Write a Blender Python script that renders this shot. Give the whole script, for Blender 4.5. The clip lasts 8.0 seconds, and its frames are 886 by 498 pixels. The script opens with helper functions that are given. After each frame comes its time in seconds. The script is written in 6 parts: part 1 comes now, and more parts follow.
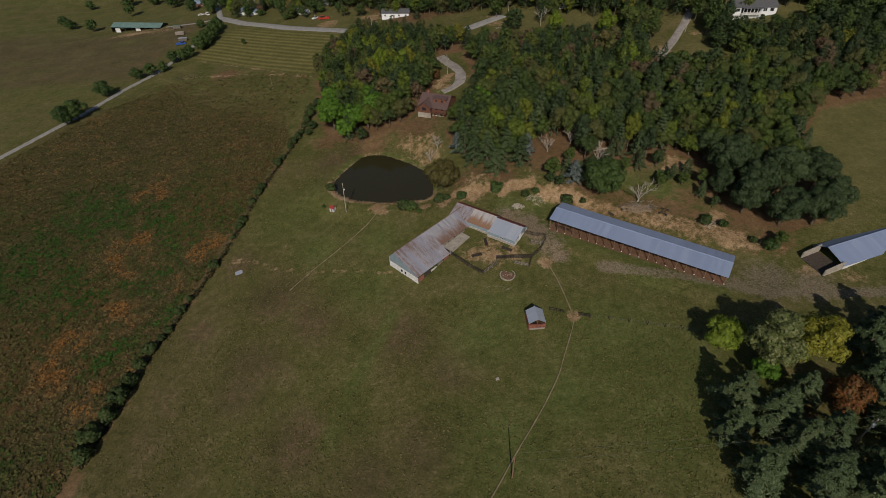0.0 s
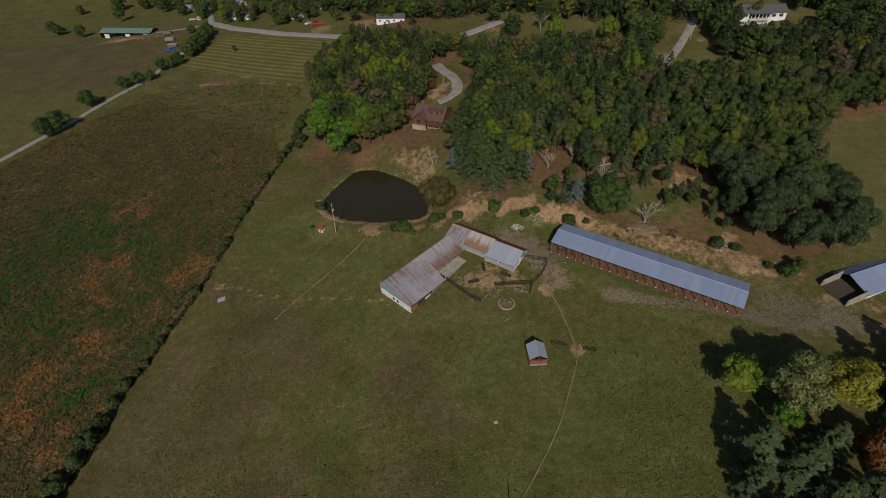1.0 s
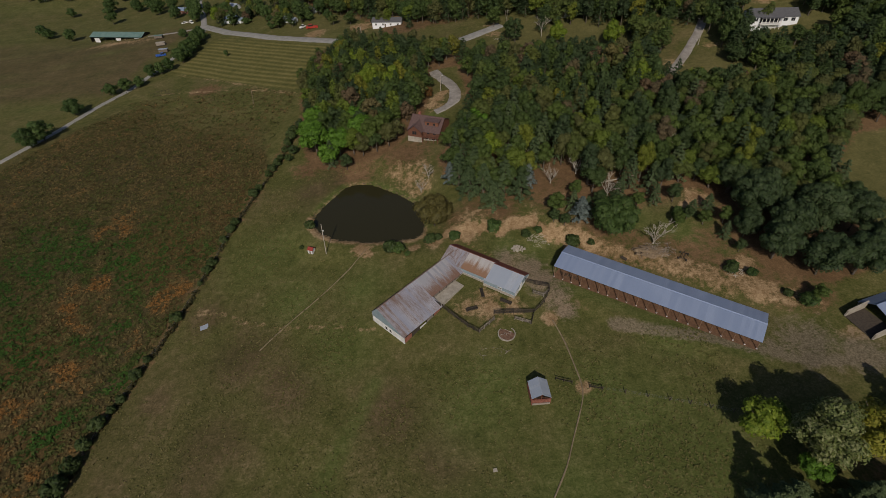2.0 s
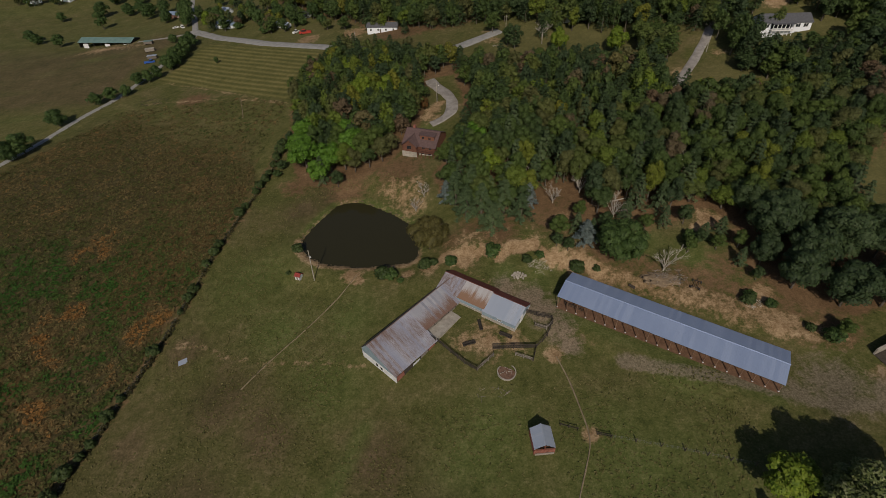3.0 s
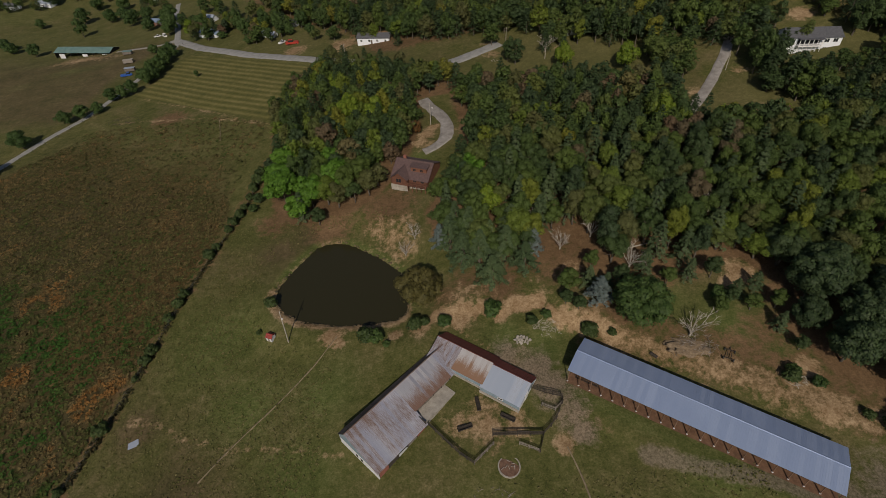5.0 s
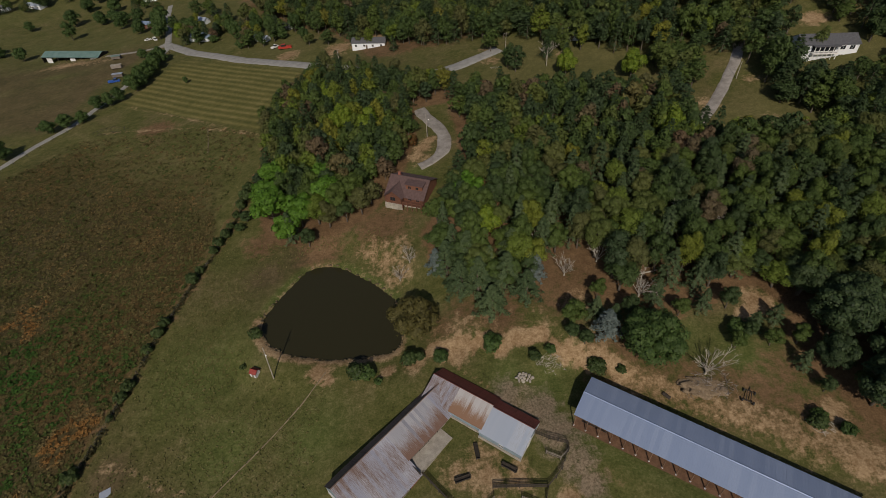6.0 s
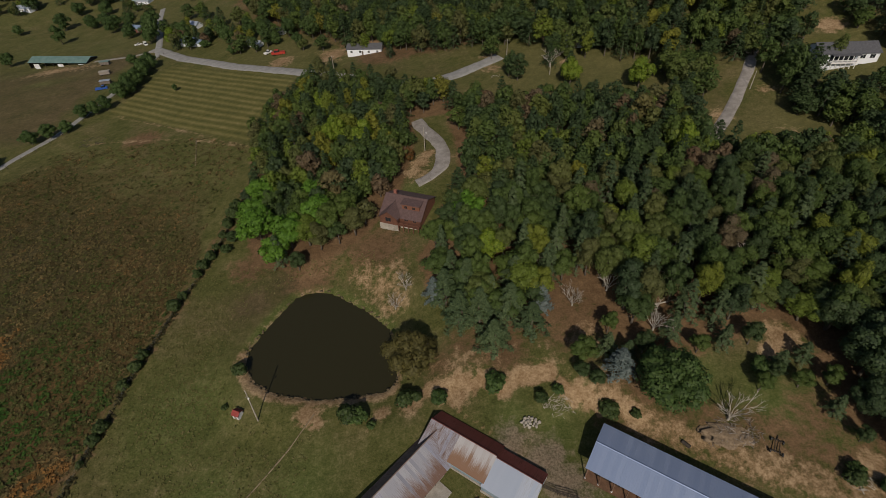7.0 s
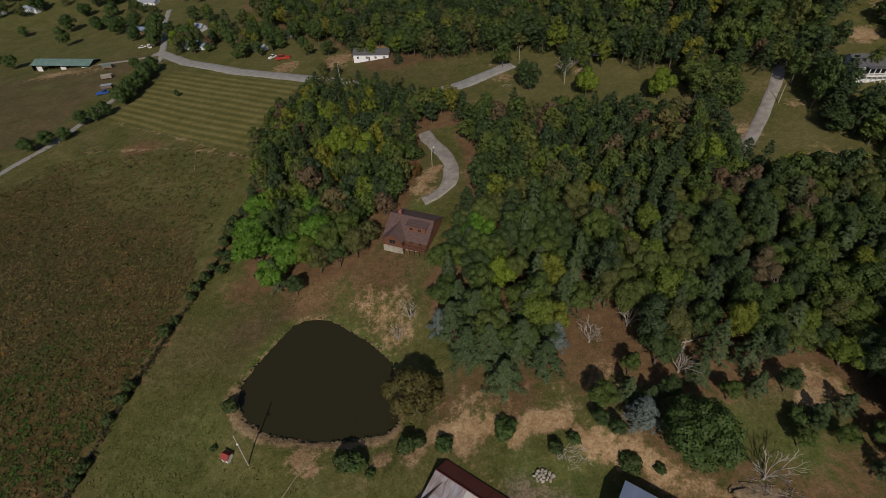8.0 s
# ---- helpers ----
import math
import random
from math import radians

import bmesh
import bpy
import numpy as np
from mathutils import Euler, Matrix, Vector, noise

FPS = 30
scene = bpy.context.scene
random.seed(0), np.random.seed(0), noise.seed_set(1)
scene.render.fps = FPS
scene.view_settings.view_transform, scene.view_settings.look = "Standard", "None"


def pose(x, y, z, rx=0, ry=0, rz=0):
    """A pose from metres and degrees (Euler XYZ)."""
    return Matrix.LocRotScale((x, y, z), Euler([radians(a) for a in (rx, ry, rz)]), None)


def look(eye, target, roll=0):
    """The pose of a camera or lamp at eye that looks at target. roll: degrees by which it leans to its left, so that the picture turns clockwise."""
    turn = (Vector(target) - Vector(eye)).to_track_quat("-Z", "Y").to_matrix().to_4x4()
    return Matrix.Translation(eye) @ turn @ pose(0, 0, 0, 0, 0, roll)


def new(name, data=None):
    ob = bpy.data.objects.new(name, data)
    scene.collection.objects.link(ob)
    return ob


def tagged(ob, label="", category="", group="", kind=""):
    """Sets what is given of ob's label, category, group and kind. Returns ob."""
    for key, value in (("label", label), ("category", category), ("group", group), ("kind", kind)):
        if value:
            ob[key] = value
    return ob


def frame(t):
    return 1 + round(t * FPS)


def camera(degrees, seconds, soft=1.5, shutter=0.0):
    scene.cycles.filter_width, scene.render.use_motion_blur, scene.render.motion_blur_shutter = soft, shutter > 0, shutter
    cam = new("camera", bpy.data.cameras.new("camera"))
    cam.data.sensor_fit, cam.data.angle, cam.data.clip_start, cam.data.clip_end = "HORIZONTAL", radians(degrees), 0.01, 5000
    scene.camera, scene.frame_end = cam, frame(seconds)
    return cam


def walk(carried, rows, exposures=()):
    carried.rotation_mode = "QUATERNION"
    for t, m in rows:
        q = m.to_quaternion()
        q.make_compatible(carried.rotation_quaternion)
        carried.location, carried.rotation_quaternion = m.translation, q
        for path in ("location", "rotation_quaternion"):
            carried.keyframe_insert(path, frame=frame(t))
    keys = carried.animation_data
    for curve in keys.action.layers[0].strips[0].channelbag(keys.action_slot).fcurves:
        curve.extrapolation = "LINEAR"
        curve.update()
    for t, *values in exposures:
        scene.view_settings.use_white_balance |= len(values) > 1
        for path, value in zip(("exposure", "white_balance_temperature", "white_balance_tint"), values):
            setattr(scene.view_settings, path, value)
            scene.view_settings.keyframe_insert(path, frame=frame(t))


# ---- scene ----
cam = camera(84.0, 8.0, soft=0.6)
PATH = [
    (0, (0.081, 0.058, 104.991), (0.046, 1.578, 103.691), -2.0),
    (0.5, (0.856, 6.352, 104.806), (0.821, 7.872, 103.507), -2.1),
    (1, (1.659, 12.686, 104.646), (1.625, 14.206, 103.346), -2.2),
    (1.5, (2.407, 18.649, 104.532), (2.371, 20.166, 103.23), -2.3),
    (3, (4.652, 37.897, 104.04), (4.613, 39.411, 102.734), -2.7),
    (3.5, (5.327, 44.218, 103.948), (5.288, 45.73, 102.64), -2.7),
    (4, (5.777, 50.562, 103.71), (5.739, 52.073, 102.401), -2.8),
    (4.5, (6.224, 56.839, 103.381), (6.187, 58.351, 102.072), -2.8),
    (6, (7.839, 75.207, 103.368), (7.802, 76.711, 102.051), -3.0),
    (6.5, (8.142, 81.245, 103.064), (8.107, 82.748, 101.745), -3.0),
    (7, (8.135, 87.331, 102.39), (8.101, 88.836, 101.073), -3.0),
    (7.5, (8.324, 93.225, 102.093), (8.293, 94.73, 100.776), -3.0),
    (8, (8.174, 99.078, 101.899), (8.111, 100.581, 100.581), -3.1),
]
walk(cam, [(t, look(eye, target, roll)) for t, eye, target, roll in PATH], [(0.0, -0.08, 6750, 13.5), (3.5, -0.15, 6750, 13.5), (8.0, -0.08, 6750, 13.5)])

# ---- light: clear autumn sky, sun behind the first viewpoint ----
SUN_ELEV, SUN_AZ = radians(38.6), radians(2.0)
world = bpy.data.worlds.new("world")
scene.world = world
world.use_nodes = True
wn = world.node_tree.nodes
sky = wn.new("ShaderNodeTexSky")
sky.sky_type, sky.sun_disc = "NISHITA", False
sky.sun_elevation, sky.sun_rotation = SUN_ELEV, math.pi + SUN_AZ
world.node_tree.links.new(sky.outputs[0], wn["Background"].inputs[0])
wn["Background"].inputs[1].default_value = 0.05
sun_data = bpy.data.lights.new("sun", "SUN")
sun_data.energy, sun_data.angle, sun_data.color = 3.0, radians(0.5), (1.0, 0.92, 0.78)
sun = new("sun", sun_data)
sun_way = Vector((math.sin(SUN_AZ) * math.cos(SUN_ELEV), math.cos(SUN_AZ) * math.cos(SUN_ELEV), -math.sin(SUN_ELEV)))
sun.matrix_basis = Matrix.Translation((0, -50, 200)) @ sun_way.to_track_quat("-Z", "Y").to_matrix().to_4x4()

# ---- terrain ----
HILLS = [(-100, 90, 60, -5.81), (20, 70, 45, -4.15), (60, 130, 40, -3.12), (130, 120, 50, -3.47), (-40, 165, 40, -0.4), (-120, 210, 70, -2.51), (10, 220, 45, 1.83), (90, 200, 50, 3.74), (120, 270, 60, -10.85), (20, 310, 60, 3.6), (-110, 320, 70, -1.03), (-260, 430, 120, -7.67), (-40, 370, 50, -1.82), (170, 330, 80, 24.07), (-330, 560, 90, -15.46)]
WATER_Z = -2.4
BANK = [(-2, 152.2), (5.8, 153.2), (13.8, 154.2), (18.4, 151.8), (26.7, 154.8), (31.2, 153.4), (34, 150.2), (37, 148.4), (42.6, 147.4), (47, 144.8), (51, 141.5)]
POND = [(-46.8, 166), (-46, 163.2), (-42.4, 158.6), (-36.4, 155.2), (-32.9, 154.5), (-26, 153.3), (-20, 153.3), (-14.7, 153.8), (-9.2, 155.1), (-6.8, 157.5), (-6.4, 162), (-7.6, 167), (-9.3, 174.2), (-16.2, 181), (-25, 187.2), (-28.5, 189), (-32.1, 189.7), (-35.5, 189), (-38, 187.3), (-42.8, 178.8), (-46.2, 170.3)]


def poly_dist(x, y, pts, closed=True):
    """Distance to a line of points; negative inside when closed."""
    x, y = np.asarray(x, float), np.asarray(y, float)
    best, inside = np.full(x.shape, 1e9), np.zeros(x.shape, bool)
    n = len(pts)
    for k in range(n if closed else n - 1):
        (ax, ay), (bx, by) = pts[k], pts[(k + 1) % n]
        ex, ey = bx - ax, by - ay
        s = np.clip(((x - ax) * ex + (y - ay) * ey) / (ex * ex + ey * ey), 0, 1)
        best = np.minimum(best, np.hypot(x - ax - s * ex, y - ay - s * ey))
        if closed and ay != by:
            inside ^= ((ay > y) != (by > y)) & (x < ex * (y - ay) / ey + ax)
    return np.where(inside, -best, best) if closed else best


def smooth(v, a, b):
    s = np.clip((np.asarray(v, float) - a) / (b - a), 0, 1)
    return s * s * (3 - 2 * s)


def land(x, y):
    """Height of the ground without the pond's basin."""
    x, y = np.asarray(x, float), np.asarray(y, float)
    z = -3.69 + 7.79 * 4 * np.tanh(x / 400) + 4.59 * 5 * np.tanh(y / 500)
    for cx, cy, s, h in HILLS:
        z = z + h * np.exp(-((x - cx) ** 2 + (y - cy) ** 2) / (2 * s * s))
    # level bench cut for the long shed
    s = np.clip(((x - 36) * 46 + (y - 136.5) * -30) / (46 * 46 + 30 * 30), 0, 1)
    d = np.hypot(x - 36 - 46 * s, y - 136.5 + 30 * s)
    z = z + (0.5 + 1.6 * s - z) * (1 - smooth(d, 8.5, 15))
    # eroded scarp between the pond and the long shed
    side = np.interp(x, [p[0] for p in BANK], [p[1] for p in BANK]) + 0.9 * np.sin(x * 0.9) + 0.6 * np.sin(x * 2.3 + 1)
    ends = smooth(x, -2, 4) * (1 - smooth(x, 45, 51))
    return z + 1.3 * ends * smooth(y - side, -0.8, 0.9) * (1 - smooth(y - side, 4, 16))


def height(x, y):
    z = land(x, y)
    d = poly_dist(x, y, POND)
    rim = WATER_Z + 0.35 + 0.5 * smooth(d, 0.2, 1.6)
    z = rim + (z - rim) * smooth(d, 1.5, 13)
    return np.where(d < 0.25, WATER_Z - 0.1 - 1.6 * smooth(-d, -0.25, 4), z)


def H(x, y):
    return float(height(x, y))

# ---- small helpers ----
def link_mesh(name, bm, material, smooth_faces=False):
    me = bpy.data.meshes.new(name)
    bm.to_mesh(me)
    bm.free()
    me.materials.append(material)
    if smooth_faces:
        me.shade_smooth()
    return me


def part(name, bm, material, parent, label="", at=None, smooth_faces=False):
    """One bmesh (or ready mesh) as one object under a thing or part."""
    me = bm if isinstance(bm, bpy.types.Mesh) else link_mesh(name, bm, material, smooth_faces)
    ob = new(name, me)
    ob.parent = parent
    if at is not None:
        ob.matrix_basis = at
    if label:
        ob["label"] = label
    return ob


def thing(name, m, label, category, group="", kind=""):
    ob = new(name)
    ob.empty_display_size = 0.5
    ob.matrix_basis = m
    return tagged(ob, label, category, group, kind)


def box(bm, x0, x1, y0, y1, z0, z1):
    v = [bm.verts.new(p) for p in ((x0, y0, z0), (x1, y0, z0), (x1, y1, z0), (x0, y1, z0), (x0, y0, z1), (x1, y0, z1), (x1, y1, z1), (x0, y1, z1))]
    for f in ((0, 3, 2, 1), (4, 5, 6, 7), (0, 1, 5, 4), (1, 2, 6, 5), (2, 3, 7, 6), (3, 0, 4, 7)):
        bm.faces.new([v[i] for i in f])
    return bm


def boxes(*rows):
    bm = bmesh.new()
    for r in rows:
        box(bm, *r)
    return bm


def rod(bm, p, q, r0, r1, n=6):
    """A tapered stick from p to q."""
    p, q = Vector(p), Vector(q)
    d = (q - p).normalized()
    a = d.orthogonal().normalized()
    b = d.cross(a)
    lo, hi = [], []
    for k in range(n):
        c, s = math.cos(2 * math.pi * k / n), math.sin(2 * math.pi * k / n)
        lo.append(bm.verts.new(p + (a * c + b * s) * r0))
        hi.append(bm.verts.new(q + (a * c + b * s) * r1))
    for k in range(n):
        j = (k + 1) % n
        bm.faces.new((lo[k], lo[j], hi[j], hi[k]))
    bm.faces.new(hi)
    bm.faces.new(lo[::-1])
    return bm


def slab(bm, pts, offset):
    """A flat polygon given thickness along offset."""
    lo = [bm.verts.new(p) for p in pts]
    hi = [bm.verts.new(Vector(p) + Vector(offset)) for p in pts]
    n = len(pts)
    bm.faces.new(lo[::-1])
    bm.faces.new(hi)
    for k in range(n):
        j = (k + 1) % n
        bm.faces.new((lo[k], lo[j], hi[j], hi[k]))
    bmesh.ops.recalc_face_normals(bm, faces=bm.faces[:])
    return bm


def raw_mesh(name, verts, faces, material, tone=None):
    """A mesh from computed arrays of equal-sized faces."""
    verts, faces = np.asarray(verts, np.float32), np.asarray(faces, np.int32)
    me = bpy.data.meshes.new(name)
    n, k = faces.shape
    me.vertices.add(len(verts))
    me.vertices.foreach_set("co", verts.ravel())
    me.loops.add(n * k)
    me.loops.foreach_set("vertex_index", faces.ravel())
    me.polygons.add(n)
    me.polygons.foreach_set("loop_start", np.arange(0, n * k, k, dtype=np.int32))
    me.update(calc_edges=True)
    if tone is not None:
        me.attributes.new("tone", "FLOAT", "POINT").data.foreach_set("value", np.asarray(tone, np.float32))
    me.materials.append(material)
    return me


# ---- materials ----
def tree_of(name):
    m = bpy.data.materials.new(name)
    m.use_nodes = True
    nt = m.node_tree
    return m, nt, nt.nodes["Principled BSDF"]


def ramp(nt, fac, *stops):
    r = nt.nodes.new("ShaderNodeValToRGB")
    el = r.color_ramp.elements
    while len(el) < len(stops):
        el.new(0.5)
    for e, (p, c) in zip(el, stops):
        e.position, e.color = p, (*c, 1)
    nt.links.new(fac, r.inputs[0])
    return r.outputs[0]


def noise_of(nt, scale, detail=4, rough=0.6, vec=None, stretch=None):
    n = nt.nodes.new("ShaderNodeTexNoise")
    n.inputs["Scale"].default_value, n.inputs["Detail"].default_value, n.inputs["Roughness"].default_value = scale, detail, rough
    if vec is None:
        vec = nt.nodes.new("ShaderNodeNewGeometry").outputs["Position"]
    if stretch:
        mp = nt.nodes.new("ShaderNodeMapping")
        mp.inputs["Scale"].default_value = stretch
        nt.links.new(vec, mp.inputs[0])
        vec = mp.outputs[0]
    nt.links.new(vec, n.inputs["Vector"])
    return n.outputs["Fac"]


def math_of(nt, op, a, b=0.0, clamp=False):
    n = nt.nodes.new("ShaderNodeMath")
    n.operation, n.use_clamp = op, clamp
    for k, v in ((0, a), (1, b)):
        if isinstance(v, (int, float)):
            n.inputs[k].default_value = v
        else:
            nt.links.new(v, n.inputs[k])
    return n.outputs[0]


def mix_of(nt, fac, a, b, mode="MIX"):
    n = nt.nodes.new("ShaderNodeMix")
    n.data_type, n.blend_type = "RGBA", mode
    for sock, v in ((n.inputs[0], fac), (n.inputs[6], a), (n.inputs[7], b)):
        if isinstance(v, (int, float)):
            sock.default_value = v
        elif isinstance(v, tuple):
            sock.default_value = (*v, 1)
        else:
            nt.links.new(v, sock)
    return n.outputs[2]


def bump_of(nt, bsdf, fac, strength, distance):
    b = nt.nodes.new("ShaderNodeBump")
    b.inputs["Strength"].default_value, b.inputs["Distance"].default_value = strength, distance
    nt.links.new(fac, b.inputs["Height"])
    nt.links.new(b.outputs[0], bsdf.inputs["Normal"])


def plain(name, c0, c1, scale=1.5, rough=0.8, metal=0.0, bump=0.2, fine=9.0, piece=0.0, stretch=None):
    """Two tones at two scales, with fine relief; piece: how far each object differs."""
    m, nt, bs = tree_of(name)
    big, small = noise_of(nt, scale, 4, stretch=stretch), noise_of(nt, fine * scale, 3, stretch=stretch)
    f = math_of(nt, "ADD", math_of(nt, "MULTIPLY", big, 0.65), math_of(nt, "MULTIPLY", small, 0.35))
    if piece:
        rnd = nt.nodes.new("ShaderNodeObjectInfo").outputs["Random"]
        f = math_of(nt, "ADD", f, math_of(nt, "MULTIPLY", math_of(nt, "SUBTRACT", rnd, 0.5), piece))
    nt.links.new(ramp(nt, f, (0.36, c0), (0.64, c1)), bs.inputs["Base Color"])
    bs.inputs["Roughness"].default_value, bs.inputs["Metallic"].default_value = rough, metal
    if bump:
        bump_of(nt, bs, small, bump, 0.03)
    return m


def leaf_light(nt, bs, colour):
    """A share of the light passes through the leaf."""
    tl, mx = nt.nodes.new("ShaderNodeBsdfTranslucent"), nt.nodes.new("ShaderNodeMixShader")
    nt.links.new(colour, bs.inputs["Base Color"])
    nt.links.new(colour, tl.inputs["Color"])
    mx.inputs[0].default_value = 0.28
    nt.links.new(bs.outputs[0], mx.inputs[1])
    nt.links.new(tl.outputs[0], mx.inputs[2])
    nt.links.new(mx.outputs[0], nt.nodes["Material Output"].inputs["Surface"])


def leafy(name, dark, mid, light, tree_spread=0.5, use_tone=False):
    """Foliage: each leaf spray and each tree with its own tone."""
    m, nt, bs = tree_of(name)
    isl = nt.nodes.new("ShaderNodeNewGeometry").outputs["Random Per Island"]
    if use_tone:
        at = nt.nodes.new("ShaderNodeAttribute")
        at.attribute_name = "tone"
        rnd = at.outputs["Fac"]
    else:
        rnd = nt.nodes.new("ShaderNodeObjectInfo").outputs["Random"]
    f = math_of(nt, "ADD", math_of(nt, "MULTIPLY", isl, 1 - tree_spread), math_of(nt, "MULTIPLY", rnd, tree_spread))
    leaf_light(nt, bs, ramp(nt, f, (0.0, dark), (0.5, mid), (1.0, light)))
    bs.inputs["Roughness"].default_value = 0.6
    bs.inputs["Specular IOR Level"].default_value = 0.25
    return m


def forest_leaf(name):
    """Mixed autumn woods: most trees green, some olive, yellow, rust or grey."""
    m, nt, bs = tree_of(name)
    isl = nt.nodes.new("ShaderNodeNewGeometry").outputs["Random Per Island"]
    at = nt.nodes.new("ShaderNodeAttribute")
    at.attribute_name = "tone"
    col = ramp(nt, at.outputs["Fac"], (0.0, (0.042, 0.068, 0.032)), (0.2, (0.056, 0.09, 0.026)), (0.42, (0.085, 0.125, 0.028)), (0.6, (0.1, 0.1, 0.04)), (0.74, (0.115, 0.165, 0.025)), (0.86, (0.165, 0.168, 0.026)), (0.93, (0.125, 0.1, 0.058)), (1.0, (0.14, 0.09, 0.055)))
    k = math_of(nt, "ADD", math_of(nt, "MULTIPLY", isl, 0.6), 0.7)
    leaf_light(nt, bs, mix_of(nt, 1.0, col, k, "MULTIPLY"))
    bs.inputs["Roughness"].default_value = 0.6
    bs.inputs["Specular IOR Level"].default_value = 0.2
    return m


def rusty_sheet(name, base, base2, rust, amount, metal=0.6, rough=0.45, low=0.0):
    """Galvanised roofing: each sheet a little different, streaked and rusted."""
    m, nt, bs = tree_of(name)
    rnd = nt.nodes.new("ShaderNodeObjectInfo").outputs["Random"]
    vec = nt.nodes.new("ShaderNodeTexCoord").outputs["Object"]
    off = nt.nodes.new("ShaderNodeVectorMath")
    off.operation = "ADD"
    comb = nt.nodes.new("ShaderNodeCombineXYZ")
    nt.links.new(math_of(nt, "MULTIPLY", rnd, 57.0), comb.inputs[0])
    nt.links.new(vec, off.inputs[0])
    nt.links.new(comb.outputs[0], off.inputs[1])
    streak = noise_of(nt, 2.2, 5, 0.75, off.outputs[0], (4.0, 0.22, 1))
    blot = noise_of(nt, 0.11, 3, 0.6)
    clean = mix_of(nt, rnd, base, base2)
    f = math_of(nt, "ADD", math_of(nt, "MULTIPLY", streak, 0.8), math_of(nt, "MULTIPLY", blot, 0.55))
    f = math_of(nt, "ADD", f, math_of(nt, "MULTIPLY", math_of(nt, "SUBTRACT", rnd, 0.5), 0.16))
    if low:
        sp = nt.nodes.new("ShaderNodeSeparateXYZ")
        nt.links.new(vec, sp.inputs[0])
        f = math_of(nt, "ADD", f, math_of(nt, "MULTIPLY", sp.outputs[1], low))
    f = math_of(nt, "MULTIPLY", math_of(nt, "SUBTRACT", f, 1.0 - amount), 4.0, True)
    nt.links.new(mix_of(nt, f, clean, rust), bs.inputs["Base Color"])
    nt.links.new(math_of(nt, "MULTIPLY", math_of(nt, "SUBTRACT", 1.0, f), metal), bs.inputs["Metallic"])
    nt.links.new(math_of(nt, "ADD", math_of(nt, "MULTIPLY", f, 0.4), rough), bs.inputs["Roughness"])
    return m


def ground_material():
    m, nt, bs = tree_of("pasture_ground")
    geo = nt.nodes.new("ShaderNodeNewGeometry").outputs["Position"]

    def cover(name):
        a = nt.nodes.new("ShaderNodeAttribute")
        a.attribute_name = name
        return a.outputs["Fac"]

    fine, mid, big, huge = noise_of(nt, 1.9, 5, 0.75, geo), noise_of(nt, 0.5, 4, 0.65, geo), noise_of(nt, 0.085, 4, 0.6, geo), noise_of(nt, 0.02, 3, 0.55, geo)
    f = math_of(nt, "ADD", math_of(nt, "MULTIPLY", fine, 0.44), math_of(nt, "MULTIPLY", mid, 0.3))
    f = math_of(nt, "ADD", f, math_of(nt, "MULTIPLY", big, 0.26))
    grass = ramp(nt, f, (0.36, (0.036, 0.042, 0.013)), (0.45, (0.074, 0.08, 0.024)), (0.53, (0.108, 0.106, 0.038)), (0.64, (0.2, 0.172, 0.082)))
    # dry, thin sward in broad patches
    dry = math_of(nt, "MULTIPLY", math_of(nt, "SUBTRACT", math_of(nt, "ADD", math_of(nt, "MULTIPLY", huge, 0.5), math_of(nt, "MULTIPLY", big, 0.5)), 0.47), 6.0, True)
    dry = math_of(nt, "ADD", math_of(nt, "MULTIPLY", dry, 0.6), math_of(nt, "MULTIPLY", math_of(nt, "ADD", cover("parched"), math_of(nt, "MULTIPLY", math_of(nt, "SUBTRACT", mid, 0.5), 0.8)), cover("parched")), True)
    brown = ramp(nt, f, (0.37, (0.052, 0.04, 0.022)), (0.5, (0.092, 0.067, 0.037)), (0.64, (0.165, 0.118, 0.07)))
    col = mix_of(nt, math_of(nt, "MULTIPLY", dry, 0.8), grass, brown)
    lush = ramp(nt, f, (0.36, (0.036, 0.056, 0.014)), (0.5, (0.08, 0.104, 0.028)), (0.64, (0.15, 0.158, 0.06)))
    col = mix_of(nt, math_of(nt, "MULTIPLY", cover("lush"), math_of(nt, "MULTIPLY", big, 1.4), True), col, lush)
    # weeds
    wd = ramp(nt, math_of(nt, "ADD", math_of(nt, "MULTIPLY", mid, 0.5), math_of(nt, "MULTIPLY", fine, 0.5)), (0.38, (0.03, 0.027, 0.013)), (0.5, (0.062, 0.053, 0.024)), (0.62, (0.112, 0.09, 0.042)))
    wd = mix_of(nt, math_of(nt, "MULTIPLY", math_of(nt, "SUBTRACT", huge, 0.42), 6.0, True), wd, mix_of(nt, 1.0, wd, (1.25, 1.0, 0.88), "MULTIPLY"))
    col = mix_of(nt, cover("weeds"), col, wd)
    # mown hay in rows
    sep = nt.nodes.new("ShaderNodeSeparateXYZ")
    nt.links.new(geo, sep.inputs[0])
    across = math_of(nt, "ADD", math_of(nt, "MULTIPLY", sep.outputs[0], 0.5), math_of(nt, "MULTIPLY", sep.outputs[1], 0.866))
    wob = math_of(nt, "MULTIPLY", noise_of(nt, 0.012, 2, 0.5, geo), 6.0)
    row = math_of(nt, "SINE", math_of(nt, "MULTIPLY", math_of(nt, "ADD", across, wob), 1.3))
    row = math_of(nt, "ADD", math_of(nt, "MULTIPLY", row, 0.13), math_of(nt, "ADD", math_of(nt, "ADD", math_of(nt, "MULTIPLY", mid, 0.45), math_of(nt, "MULTIPLY", big, 0.35)), 0.12))
